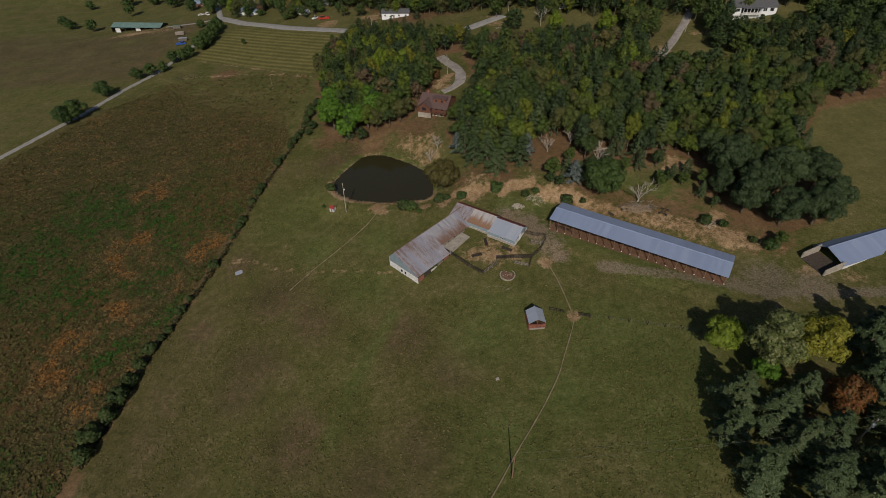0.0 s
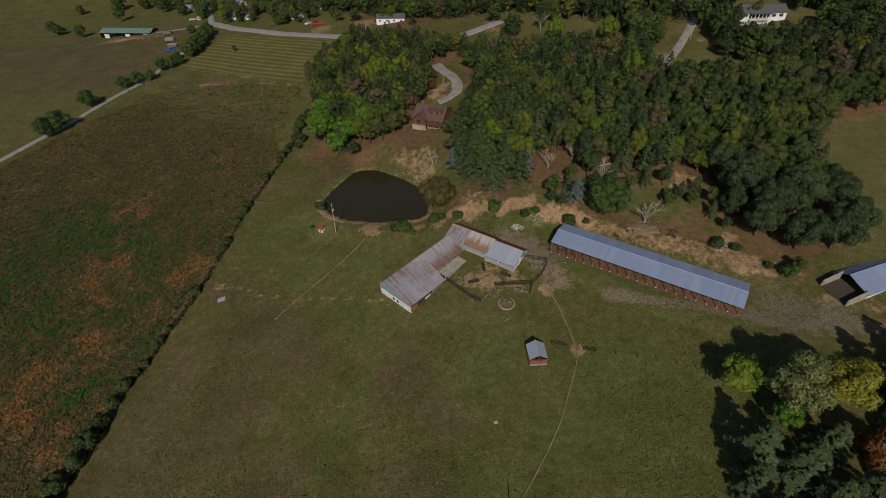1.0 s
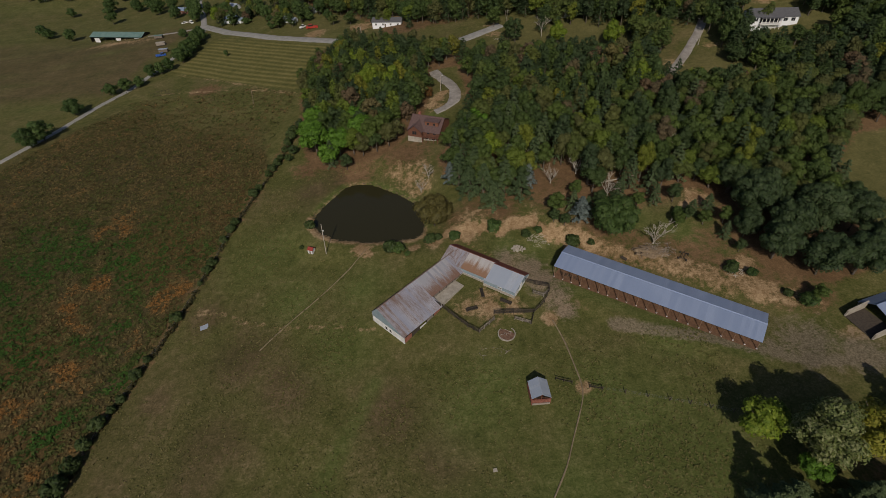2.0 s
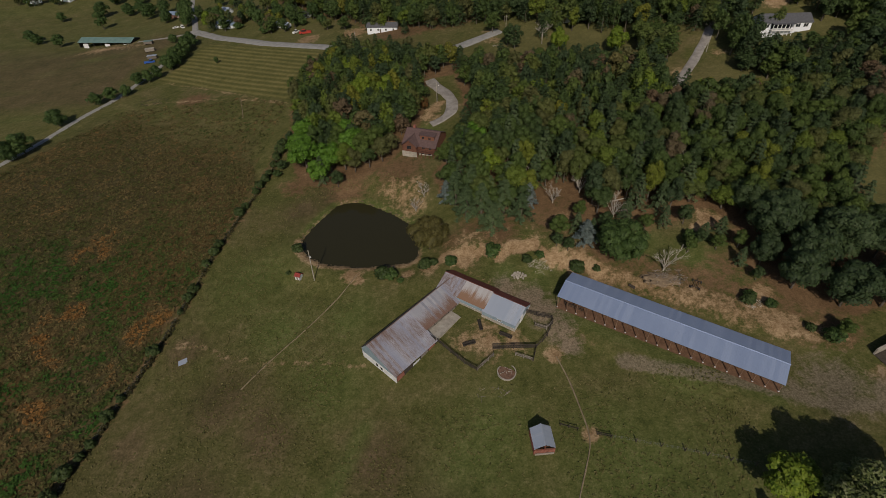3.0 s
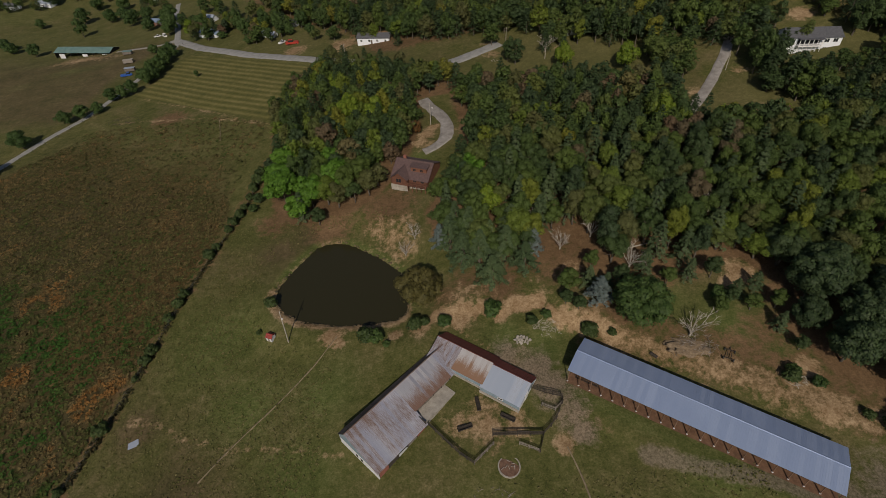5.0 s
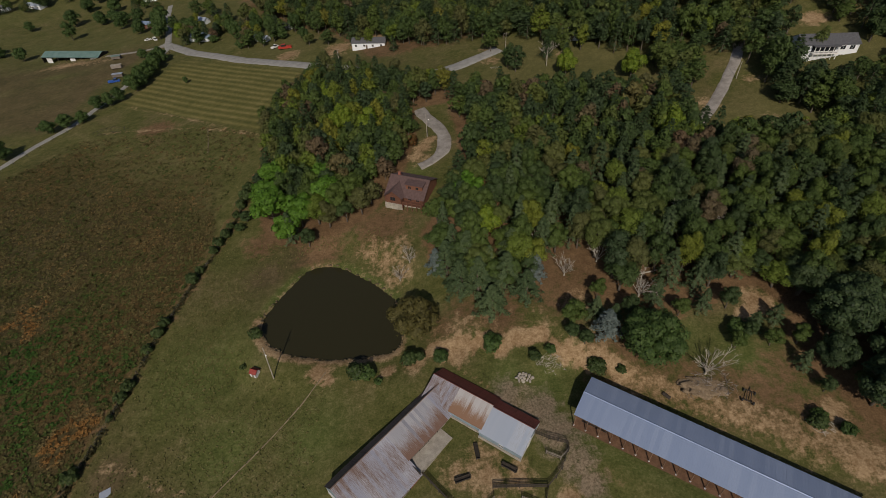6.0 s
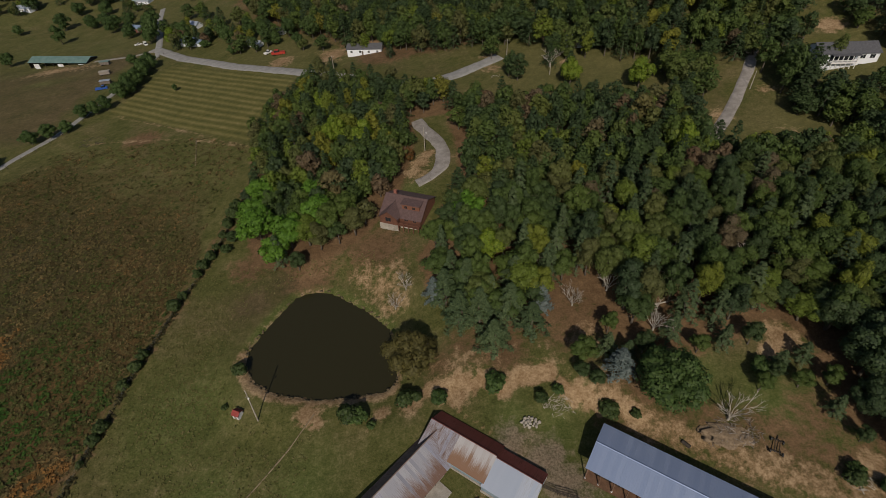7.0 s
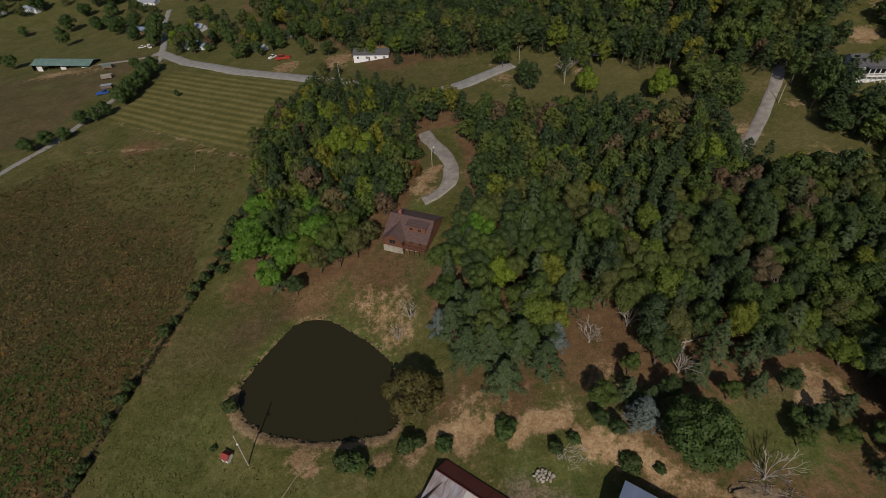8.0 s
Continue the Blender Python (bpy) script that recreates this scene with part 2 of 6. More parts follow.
    hay = ramp(nt, row, (0.3, (0.07, 0.075, 0.024)), (0.52, (0.118, 0.112, 0.036)), (0.75, (0.2, 0.172, 0.07)))
    col = mix_of(nt, cover("hay"), col, hay)
    lawn = ramp(nt, f, (0.36, (0.065, 0.068, 0.024)), (0.5, (0.105, 0.1, 0.038)), (0.64, (0.17, 0.15, 0.065)))
    col = mix_of(nt, cover("lawn"), col, lawn)
    # forest litter, then bare earth and gravel, with ragged edges
    lit = ramp(nt, f, (0.36, (0.075, 0.046, 0.024)), (0.48, (0.125, 0.078, 0.042)), (0.62, (0.2, 0.13, 0.072)))
    ragged = math_of(nt, "SUBTRACT", math_of(nt, "ADD", math_of(nt, "MULTIPLY", mid, 1.3), math_of(nt, "ADD", math_of(nt, "MULTIPLY", big, 0.7), math_of(nt, "MULTIPLY", fine, 0.5))), 1.25)

    def edge(a):
        return math_of(nt, "MULTIPLY", math_of(nt, "SUBTRACT", math_of(nt, "ADD", a, ragged), 0.32), 2.6, True)

    col = mix_of(nt, edge(cover("litter")), col, lit)
    earth = ramp(nt, f, (0.36, (0.13, 0.085, 0.042)), (0.47, (0.22, 0.145, 0.08)), (0.62, (0.4, 0.295, 0.18)))
    d = edge(cover("dirt"))
    col = mix_of(nt, d, col, earth)
    stone = ramp(nt, fine, (0.35, (0.09, 0.072, 0.052)), (0.65, (0.25, 0.205, 0.155)))
    col = mix_of(nt, math_of(nt, "MULTIPLY", edge(cover("gravel")), 0.75), col, stone)
    nt.links.new(col, bs.inputs["Base Color"])
    bs.inputs["Roughness"].default_value = 0.95
    bs.inputs["Specular IOR Level"].default_value = 0.1
    bump_of(nt, bs, math_of(nt, "ADD", fine, mid), 0.7, 0.25)
    return m


GROUND = ground_material()
WOODS = forest_leaf("woods_leaf")
LEAF_GREEN = leafy("leaf_green", (0.03, 0.058, 0.018), (0.055, 0.098, 0.026), (0.095, 0.145, 0.04), 0.3)
LEAF_LIME = leafy("leaf_lime", (0.075, 0.13, 0.012), (0.14, 0.205, 0.02), (0.22, 0.27, 0.04), 0.2)
LEAF_BRIGHT = leafy("leaf_bright_green", (0.05, 0.115, 0.014), (0.085, 0.185, 0.02), (0.13, 0.245, 0.034), 0.2)
LEAF_YELLOW = leafy("leaf_yellow", (0.1, 0.12, 0.014), (0.21, 0.215, 0.026), (0.34, 0.3, 0.05), 0.25)
LEAF_SILVER = leafy("leaf_silver", (0.07, 0.1, 0.03), (0.14, 0.17, 0.055), (0.29, 0.3, 0.16), 0.15)
LEAF_RED = leafy("leaf_red", (0.06, 0.065, 0.018), (0.14, 0.07, 0.024), (0.3, 0.1, 0.035), 0.25)
LEAF_OLIVE = leafy("leaf_olive", (0.055, 0.052, 0.016), (0.1, 0.09, 0.028), (0.15, 0.13, 0.045), 0.3)
LEAF_DARK = leafy("leaf_dark", (0.024, 0.042, 0.014), (0.046, 0.074, 0.022), (0.08, 0.11, 0.034), 0.3)
LEAF_PINE = leafy("needle_pine", (0.036, 0.062, 0.03), (0.075, 0.115, 0.05), (0.145, 0.185, 0.085), 0.3)
LEAF_BLUE = leafy("needle_blue", (0.06, 0.09, 0.085), (0.11, 0.145, 0.14), (0.19, 0.225, 0.215), 0.3)
WEED = leafy("weed_leaf", (0.025, 0.026, 0.011), (0.065, 0.06, 0.022), (0.13, 0.095, 0.036), 0.6, True)
BARK = plain("bark", (0.06, 0.048, 0.036), (0.13, 0.11, 0.09), 1.2, 0.95, bump=0.6, stretch=(3, 3, 0.6))
BARE_WOOD = plain("bare_wood", (0.25, 0.22, 0.19), (0.45, 0.42, 0.37), 1.0, 0.9, bump=0.4)
TIMBER = plain("dark_timber", (0.022, 0.018, 0.014), (0.06, 0.048, 0.038), 2.0, 0.9, piece=0.3)
WEATHERED = plain("weathered_board", (0.12, 0.1, 0.085), (0.27, 0.24, 0.21), 2.0, 0.9, piece=0.4)
CONCRETE = plain("concrete", (0.24, 0.215, 0.185), (0.4, 0.37, 0.32), 0.8, 0.9)
WHITE_WALL = plain("white_wall", (0.5, 0.5, 0.5), (0.72, 0.74, 0.77), 0.6, 0.8)
BROWN_POST = plain("brown_post", (0.12, 0.07, 0.045), (0.2, 0.12, 0.08), 2.0, 0.9, piece=0.3)
WHITE_SIDING = plain("white_siding", (0.7, 0.74, 0.8), (0.79, 0.82, 0.87), 0.5, 0.6)
BLUE_SIDING = plain("blue_grey_siding", (0.16, 0.22, 0.27), (0.24, 0.31, 0.36), 0.7, 0.6, piece=0.2)
GALV = rusty_sheet("galvanised_roof", (0.24, 0.31, 0.47), (0.265, 0.335, 0.495), (0.225, 0.285, 0.42), 0.3, 0.3, 0.55)
BARN_ROOF = rusty_sheet("weathered_barn_roof", (0.27, 0.285, 0.36), (0.43, 0.44, 0.5), (0.15, 0.1, 0.085), 0.41, 0.25, 0.6)
BARN_LOW_RUST = rusty_sheet("barn_roof_rusty_eave", (0.23, 0.235, 0.28), (0.41, 0.41, 0.44), (0.16, 0.095, 0.072), 0.22, 0.25, 0.6, 0.06)
BACK_ROOF = rusty_sheet("dark_back_roof", (0.17, 0.12, 0.1), (0.24, 0.175, 0.15), (0.12, 0.075, 0.06), 0.4, 0.1, 0.7)
RUST_ROOF = rusty_sheet("rusted_roof", (0.44, 0.43, 0.44), (0.36, 0.33, 0.32), (0.22, 0.13, 0.085), 0.2, 0.2, 0.6, 0.1)
MAROON_ROOF = rusty_sheet("maroon_roof", (0.13, 0.035, 0.028), (0.18, 0.05, 0.04), (0.09, 0.03, 0.022), 0.3, 0.1, 0.6)
SILVER_ROOF = rusty_sheet("pale_metal_roof", (0.4, 0.46, 0.56), (0.46, 0.51, 0.6), (0.32, 0.33, 0.36), 0.24, 0.4, 0.45)
GREEN_ROOF = plain("green_roof", (0.09, 0.17, 0.16), (0.16, 0.25, 0.23), 0.3, 0.6, 0.1)
SHINGLE_BROWN = plain("brown_shingle", (0.075, 0.045, 0.044), (0.125, 0.08, 0.076), 1.5, 0.9)
SHINGLE_GREY = plain("grey_shingle", (0.06, 0.062, 0.07), (0.11, 0.112, 0.125), 1.5, 0.9)
BLUE_ROOF = plain("blue_roof", (0.14, 0.2, 0.3), (0.24, 0.31, 0.42), 0.8, 0.5)
CEDAR = plain("cedar_siding", (0.1, 0.042, 0.026), (0.18, 0.075, 0.045), 1.2, 0.8, piece=0.3)
RED_BOARD = plain("red_board", (0.16, 0.05, 0.035), (0.28, 0.11, 0.08), 1.5, 0.85, piece=0.3)
RED_PAINT = plain("red_paint", (0.32, 0.025, 0.015), (0.42, 0.05, 0.03), 1.0, 0.5)
BLUE_PAINT = plain("blue_paint", (0.02, 0.07, 0.3), (0.03, 0.11, 0.4), 1.0, 0.4)
WHITE_PAINT = plain("white_paint", (0.72, 0.72, 0.72), (0.82, 0.82, 0.82), 1.0, 0.4)
GLASS_DARK, _nt, _bs = tree_of("window_glass")
_bs.inputs["Base Color"].default_value, _bs.inputs["Roughness"].default_value = (0.02, 0.025, 0.03, 1), 0.08
RUBBER = plain("black_rubber", (0.012, 0.012, 0.012), (0.03, 0.03, 0.03), 2, 0.7)
WIRE = plain("wire_metal", (0.2, 0.2, 0.2), (0.32, 0.32, 0.32), 3, 0.5, 0.7, 0)
ASPHALT = plain("grey_road", (0.2, 0.2, 0.195), (0.31, 0.305, 0.295), 0.4, 0.9, fine=12)
GRAVEL_ROAD = plain("gravel_track", (0.17, 0.155, 0.14), (0.33, 0.31, 0.295), 0.35, 0.95, fine=10)
PATH_EARTH = plain("path_earth", (0.13, 0.1, 0.06), (0.25, 0.2, 0.13), 0.7, 0.95)
WATER, _nt, _bs = tree_of("pond_water")
_bs.inputs["Base Color"].default_value, _bs.inputs["Roughness"].default_value = (0.029, 0.027, 0.013, 1), 0.06
_bs.inputs["IOR"].default_value = 1.33
bump_of(_nt, _bs, noise_of(_nt, 1.2, 3, 0.5), 0.05, 0.05)

# ---- ground ----
HEDGE = [(-93.5, 30), (-93, 58), (-91.8, 78), (-91, 93), (-88.5, 100.5), (-86.6, 112), (-83, 128), (-80, 149), (-78.2, 167), (-74.2, 188), (-69.8, 206), (-68.2, 226), (-67.5, 243)]
LANE = [(-245, 150), (-228, 195), (-212, 238), (-203, 262), (-196, 290), (-187, 312), (-183, 347), (-181, 385), (-182, 420), (-187.5, 433)]
BARN_DRIVE = [(-187, 431), (-205, 428), (-233, 431)]
MAIN_ROAD = [(-192, 436), (-187.9, 433), (-158.2, 405), (-115.6, 377), (-77.2, 356.4), (-49.4, 339.4), (-26.9, 319), (-12, 308.5), (-2.7, 304.5), (12.2, 307.5), (27.4, 315.5), (34, 319)]
NORTH_LANE = [(-187.5, 433), (-194, 450), (-208, 482), (-226, 521), (-240, 560)]
GRAVEL = [(160, 92), (125, 94), (108.2, 95), (88.2, 98.6), (70.4, 106.1), (58, 109.5), (46.9, 113.5)]
FOOTPATH = [(3, 40), (7.7, 46), (15.1, 57.4), (19.5, 63.5), (23.5, 69.5), (27.4, 76), (30.1, 82.7), (35, 93.9), (33.6, 103), (32.5, 110.4), (30.6, 116)]
HOUSE_DRIVE = [(-3, 229.6), (1.0, 231), (4.9, 234.5), (6.6, 240), (6.4, 247), (3.7, 256.2), (-0.6, 263), (-4, 272)]
EAST_DRIVE = [(98, 237), (102.6, 242.3), (112.1, 254.6), (121.7, 269.3), (125.9, 275.1), (130, 283), (133, 290)]
HAYFIELD = [(-163, 392), (-171, 331), (-126, 307), (-79, 280), (-72, 300), (-75, 323), (-70, 345), (-115, 371)]
WEED_FIELD = [(-94.5, 20), (-94.5, 58), (-93.2, 78), (-92.5, 93), (-90, 100.5), (-88, 112), (-84.5, 128), (-81.5, 149), (-79.8, 167), (-76, 188), (-74, 208), (-80, 223), (-96, 238), (-128, 254), (-150, 270), (-161, 281), (-178, 280), (-192, 262), (-206, 232), (-222, 195), (-238, 150), (-260, 60), (-260, -60), (-94, -60)]
FOREST_MAIN = [(-55, 206), (-47, 199), (-33, 199), (-22, 206), (-15, 216), (-11, 226), (-8, 238), (-6, 262), (-8, 276), (10, 276), (12, 256), (14, 240), (11, 226), (7, 214), (5, 202), (0, 195), (3, 184), (10, 172), (20, 167), (30, 168), (36, 178), (42, 180), (46, 167), (52, 162), (60, 160), (66, 165), (71, 160), (79, 165), (86, 165), (92, 156), (90, 142), (95, 128), (107, 122), (118, 126), (127, 142), (131, 168), (146, 186), (175, 190), (190, 215), (165, 238), (142, 228), (118, 222), (100, 226), (93, 240), (98, 252), (92, 260), (74, 261), (55, 267), (30, 272), (10, 284), (-14, 302), (-32, 312), (-60, 325), (-73, 300), (-73, 276), (-67, 250), (-62, 225)]
EAST_FIELD = [(132, 168), (129, 142), (140, 134), (230, 132), (240, 180), (190, 188), (147, 186)]


def graded(a, b, step, reach, grow=1.14):
    core = list(np.arange(a, b + step / 2, step))
    up, s = [core[-1]], step
    while up[-1] < reach:
        s *= grow
        up.append(up[-1] + s)
    down, s = [core[0]], step
    while down[-1] > -reach:
        s *= grow
        down.append(down[-1] - s)
    return np.array(down[:0:-1] + core + up[1:])


def blobs(x, y, rows):
    v = np.zeros(x.shape)
    for cx, cy, r in rows:
        v = np.maximum(v, np.clip(1.25 - 0.75 * np.hypot(x - cx, y - cy) / r, 0, 1))
    return v


def stripe(x, y, line, half, soft):
    return 1 - smooth(poly_dist(x, y, line, False), half - soft, half + soft)


def build_ground():
    xs, ys = graded(-150, 150, 1.3, 3200), graded(30, 320, 1.3, 3400)
    X, Y = np.meshgrid(xs, ys)
    x, y = X.ravel(), Y.ravel()
    z = height(x, y)
    rough = np.array([noise.noise((a * 0.35, b * 0.35, 0)) for a, b in zip(x, y)])
    z = z + 0.12 * rough * (poly_dist(x, y, POND) > 2.5)
    nx, ny = len(xs), len(ys)
    idx = np.arange(nx * ny).reshape(ny, nx)
    faces = np.stack([idx[:-1, :-1], idx[:-1, 1:], idx[1:, 1:], idx[1:, :-1]], -1).reshape(-1, 4)
    me = raw_mesh("ground", np.stack([x, y, z], -1), faces, GROUND)
    weave0 = np.array([noise.noise((a * 0.06, b * 0.06, 1.3)) for a, b in zip(x, y)])
    pd = poly_dist(x, y, POND)
    near_side = smooth(165 - 0.25 * (x + 30), y - 6, y + 6)
    shore = (1 - smooth(pd, 0.6 + 0.8 * near_side, 1.8 + 2.4 * near_side)) * (0.35 + 0.4 * near_side)
    scarp = np.interp(x, [p[0] for p in BANK], [p[1] for p in BANK]) + 0.9 * np.sin(x * 0.9) + 0.6 * np.sin(x * 2.3 + 1)
    ends = smooth(x, -4, 2) * (1 - smooth(x, 47, 52))
    dirt = np.maximum(shore, ends * (1 - smooth(np.abs(y - scarp + 0.2), 0.9, 3.4)))
    dirt = np.maximum(dirt, 0.3 * ends * (1 - smooth(np.abs(y - scarp - 4), 2, 7)))
    dirt = np.maximum(dirt, blobs(x, y, [(-27, 149, 3.2), (-25, 147, 2), (-9.5, 148.5, 2), (-3, 150.5, 3), (8, 151, 3), (35, 95, 2.0), (30.2, 116.5, 2.3), (84.5, 159, 4), (80.5, 156, 2.5), (14, 122, 2.5), (20, 121, 2), (88.5, 130.5, 2.4), (88, 120, 3), (-258, 431, 7), (-266, 416, 6), (-276, 409, 6), (62, 303, 3), (-86, 373, 7), (-30, 378, 10), (-55, 370, 9), (185, 305, 12), (163, 292, 5), (174, 200, 5), (-2, 242, 3.2), (1, 247, 2.6)]))
    dirt = np.maximum(dirt, 0.62 * blobs(x, y, [(13, 124, 6.5), (7, 122, 4), (20, 122, 4.5), (80, 124, 5), (84, 126, 4), (40, 163, 4), (-3, 236, 5), (33, 124, 4), (30, 130, 5), (26, 135, 5), (20, 138, 4), (35, 119, 3), (114, 101, 3), (103, 104, 4), (126, 262, 3.5), (106, 250, 4), (125, 228, 8), (30, 308, 5), (28, 322, 4), (-12, 187, 6), (-9, 182, 5), (-17, 192, 5), (-7, 191, 4)]))
    dirt = np.maximum(dirt, 0.6 * stripe(x, y, [(48, 143), (58, 137.5), (72, 130.5), (84, 123.5), (98, 116)], 3.5, 3))
    dirt = np.maximum(dirt, 0.6 * stripe(x, y, [(76, 131), (84, 126.5), (92, 121)], 2.2, 2))
    dirt = np.maximum(dirt, 0.5 * stripe(x, y, [(-170, 331), (-126, 307), (-77, 276)], 1.2, 1))
    dirt = np.maximum(dirt, 0.5 * stripe(x, y, [(-165, 299), (-148, 298), (-112, 293), (-77, 276)], 1.3, 1))
    dirt = np.maximum(dirt, 0.7 * stripe(x, y, [(-320, 440), (-285, 425), (-240, 420), (-205, 418)], 2.2, 1.5))
    dirt = np.maximum(dirt, 0.5 * stripe(x, y, [(-78.3, 129.6), (-69.3, 128.7), (-59.6, 123.5), (-48.1, 120.3), (-30.6, 118.8), (-20, 117)], 1.0, 1.0))
    dirt = np.maximum(dirt, 0.8 * stripe(x, y, [(3, 151), (10, 146), (16, 141)], 0.5, 0.4))
    dirt = np.maximum(dirt, 0.7 * stripe(x, y, [(-11.5, 152), (-11.8, 144)], 0.5, 0.4))
    dirt = np.maximum(dirt, 0.6 * stripe(x, y, [(7, 158), (14, 162), (20, 164)], 0.8, 0.8))
    litter = 1 - smooth(poly_dist(x, y, FOREST_MAIN), -1, 5)
    litter = np.maximum(litter, 0.8 * blobs(x, y, [(40, 172, 14), (62, 162, 6), (20, 160, 7), (96, 132, 6), (100, 118, 6), (90, 150, 5), (-35, 197, 9), (-15, 200, 10), (-55, 200, 7), (110, 150, 12), (88, 64, 5), (80, 50, 4), (50, 150, 6), (-135, 297, 9), (72, 218, 20)]))
    litter = np.maximum(litter, 0.55 * stripe(x, y, HEDGE, 2.0, 1.5))
    litter = np.maximum(litter, 0.62 * stripe(x, y, [(45, 147), (58, 141), (72, 135), (84, 128), (98, 119)], 8, 4))
    litter = np.maximum(litter, 0.6 * blobs(x, y, [(22, 159, 7), (12, 163, 7), (36, 165, 8), (43, 174, 7), (5, 158, 5), (84, 140, 8), (90, 132, 6), (88, 66, 7), (78, 60, 8)]))
    litter = np.maximum(litter, 0.55 * stripe(x, y, [(p[0] - 3, p[1]) for p in HEDGE], 1.6, 1.5))
    litter = np.maximum(litter, 0.45 * blobs(x, y, [(14, 123, 8), (-13, 192, 10), (36, 120, 5)]))
    far = smooth(y, 330, 350) * (1 - smooth(poly_dist(x, y, [(-30, 335), (60, 340), (200, 330), (420, 420), (300, 900), (-140, 900), (-160, 520), (-110, 440), (-60, 395)]), -6, 6))
    litter = np.maximum(litter, 0.8 * far)
    gravel = np.maximum(0.85 * stripe(x, y, GRAVEL, 2.0, 1.6), 0.8 * blobs(x, y, [(33, 124, 4.5), (30, 130, 6), (26, 135, 6), (19, 139, 5), (35, 119, 3.5), (92, 103, 8), (102, 99, 6), (84, 102, 4)]))
    lawn = np.maximum(blobs(x, y, [(50, 300, 24), (75, 296, 20), (110, 236, 12), (128, 240, 14), (168, 268, 16), (150, 268, 12), (-80, 385, 14), (-100, 390, 12)]), 1 - smooth(poly_dist(x, y, EAST_FIELD), -2, 3))
    lawn = np.maximum(lawn, 0.2 * smooth(-x, 190, 230) * smooth(y, 200, 260))
    north = smooth(y, 195, 215) * smooth(-x, 76, 84)
    weeds = (1 - smooth(poly_dist(x, y, WEED_FIELD) + 14 * weave0 * north, -3 - 14 * north, 1 + 16 * north)) * (1 - 0.4 * smooth(y, 225, 285))
    hay = 1 - smooth(poly_dist(x, y, HAYFIELD), -3, 2)
    parched = blobs(x, y, [(-58, 110, 13), (-42, 101, 12), (-58, 85, 13), (-59, 76, 11), (-79, 99, 8), (-13, 90, 11), (-20, 51, 11), (0, 80, 9), (-7, 57, 11), (-73, 127, 7), (-40, 60, 12), (-35, 172, 9), (-50, 185, 10), (-40, 193, 12), (-10, 205, 9)])
    parched = np.maximum(parched, 1.1 * smooth(-x, 190, 205) * smooth(y, 290, 320) * (1 - smooth(y, 425, 445)))
    parched = 0.9 * np.maximum(parched, 0.75 * smooth(-x, 30, 80) * (1 - smooth(y, 105, 135)) * (x > -94))
    weave = np.array([noise.noise((a * 0.03, b * 0.09, 4.2)) for a, b in zip(x, y)])
    lush = blobs(x, y, [(8, 90, 11), (13, 97, 9), (45, 82, 17), (57, 76, 13), (12, 59, 13), (-47, 131, 9), (-60, 152, 12), (60, 108, 7), (40, 94, 8), (28, 70, 10), (50, 60, 14), (-30, 112, 9), (-26, 133, 8), (30, 142, 6), (20, 145, 5), (62, 152, 7), (75, 146, 7), (86, 136, 5), (-4, 226, 5)])
    lush = np.maximum(lush, 0.9 * stripe(x, y, [(-18, 100), (-25, 82), (-28, 73), (-31, 60)], 2.2, 2))
    lush = np.maximum(lush, 0.8 * stripe(x, y, [(36, 127.5), (51, 117.5), (66, 108), (78, 100)], 2.0, 1.5))
    lush = np.maximum(lush, 0.8 * stripe(x, y, [(39, 94), (50, 91), (66, 86)], 1.0, 0.8))
    lush = np.maximum(lush, (1 - smooth(pd, 1.5, 3.0)) * (1 - near_side))
    lush = np.clip(lush + 1.2 * np.maximum(weave, 0) * smooth(-x, 205, 240), 0, 1)
    for name, v in (("parched", parched), ("lush", lush), ("dirt", dirt), ("litter", litter), ("gravel", gravel), ("lawn", lawn), ("weeds", weeds), ("hay", hay)):
        me.attributes.new(name, "FLOAT", "POINT").data.foreach_set("value", np.clip(v, 0, 1).astype(np.float32))
    me.shade_smooth()
    return tagged(new("ground", me), "rolling autumn pasture with worn earth and dry grass", "ground", kind="structure")


def resample(line, step):
    out = []
    for (ax, ay), (bx, by) in zip(line, line[1:]):
        n = max(1, int(math.hypot(bx - ax, by - ay) / step))
        out += [(ax + (bx - ax) * k / n, ay + (by - ay) * k / n) for k in range(n)]
    out.append(line[-1])
    p = np.array(out)
    for _ in range(3):
        p[1:-1] = (p[:-2] + 2 * p[1:-1] + p[2:]) / 4
    return p


def draped(name, line, width, material, label, category, lift=0.16, wobble=0.12):
    """A road laid along the ground, crowned in the middle, with sloped verges."""
    p = resample(line, 2.0)
    t = np.gradient(p, axis=0)
    t /= np.linalg.norm(t, axis=1)[:, None]
    nrm = np.stack([-t[:, 1], t[:, 0]], -1)
    cols = []
    for s, dz in ((-0.5, -0.3), (-0.44, 0.0), (-0.2, 0.05), (0.2, 0.05), (0.44, 0.0), (0.5, -0.3)):
        w = width * (1 + wobble * np.array([noise.noise((q[0] * 0.2, q[1] * 0.2, s * 3)) for q in p]))
        q = p + nrm * (s * w)[:, None]
        cols.append(np.stack([q[:, 0], q[:, 1], height(q[:, 0], q[:, 1]) + lift + dz], -1))
    v = np.stack(cols, 1)
    n, k = v.shape[:2]
    idx = np.arange(n * k).reshape(n, k)
    f = np.stack([idx[:-1, :-1], idx[:-1, 1:], idx[1:, 1:], idx[1:, :-1]], -1).reshape(-1, 4)[:, ::-1]
    me = raw_mesh(name, v.reshape(-1, 3), f, material)
    me.shade_smooth()
    return tagged(new(name, me), label, category, kind="structure")


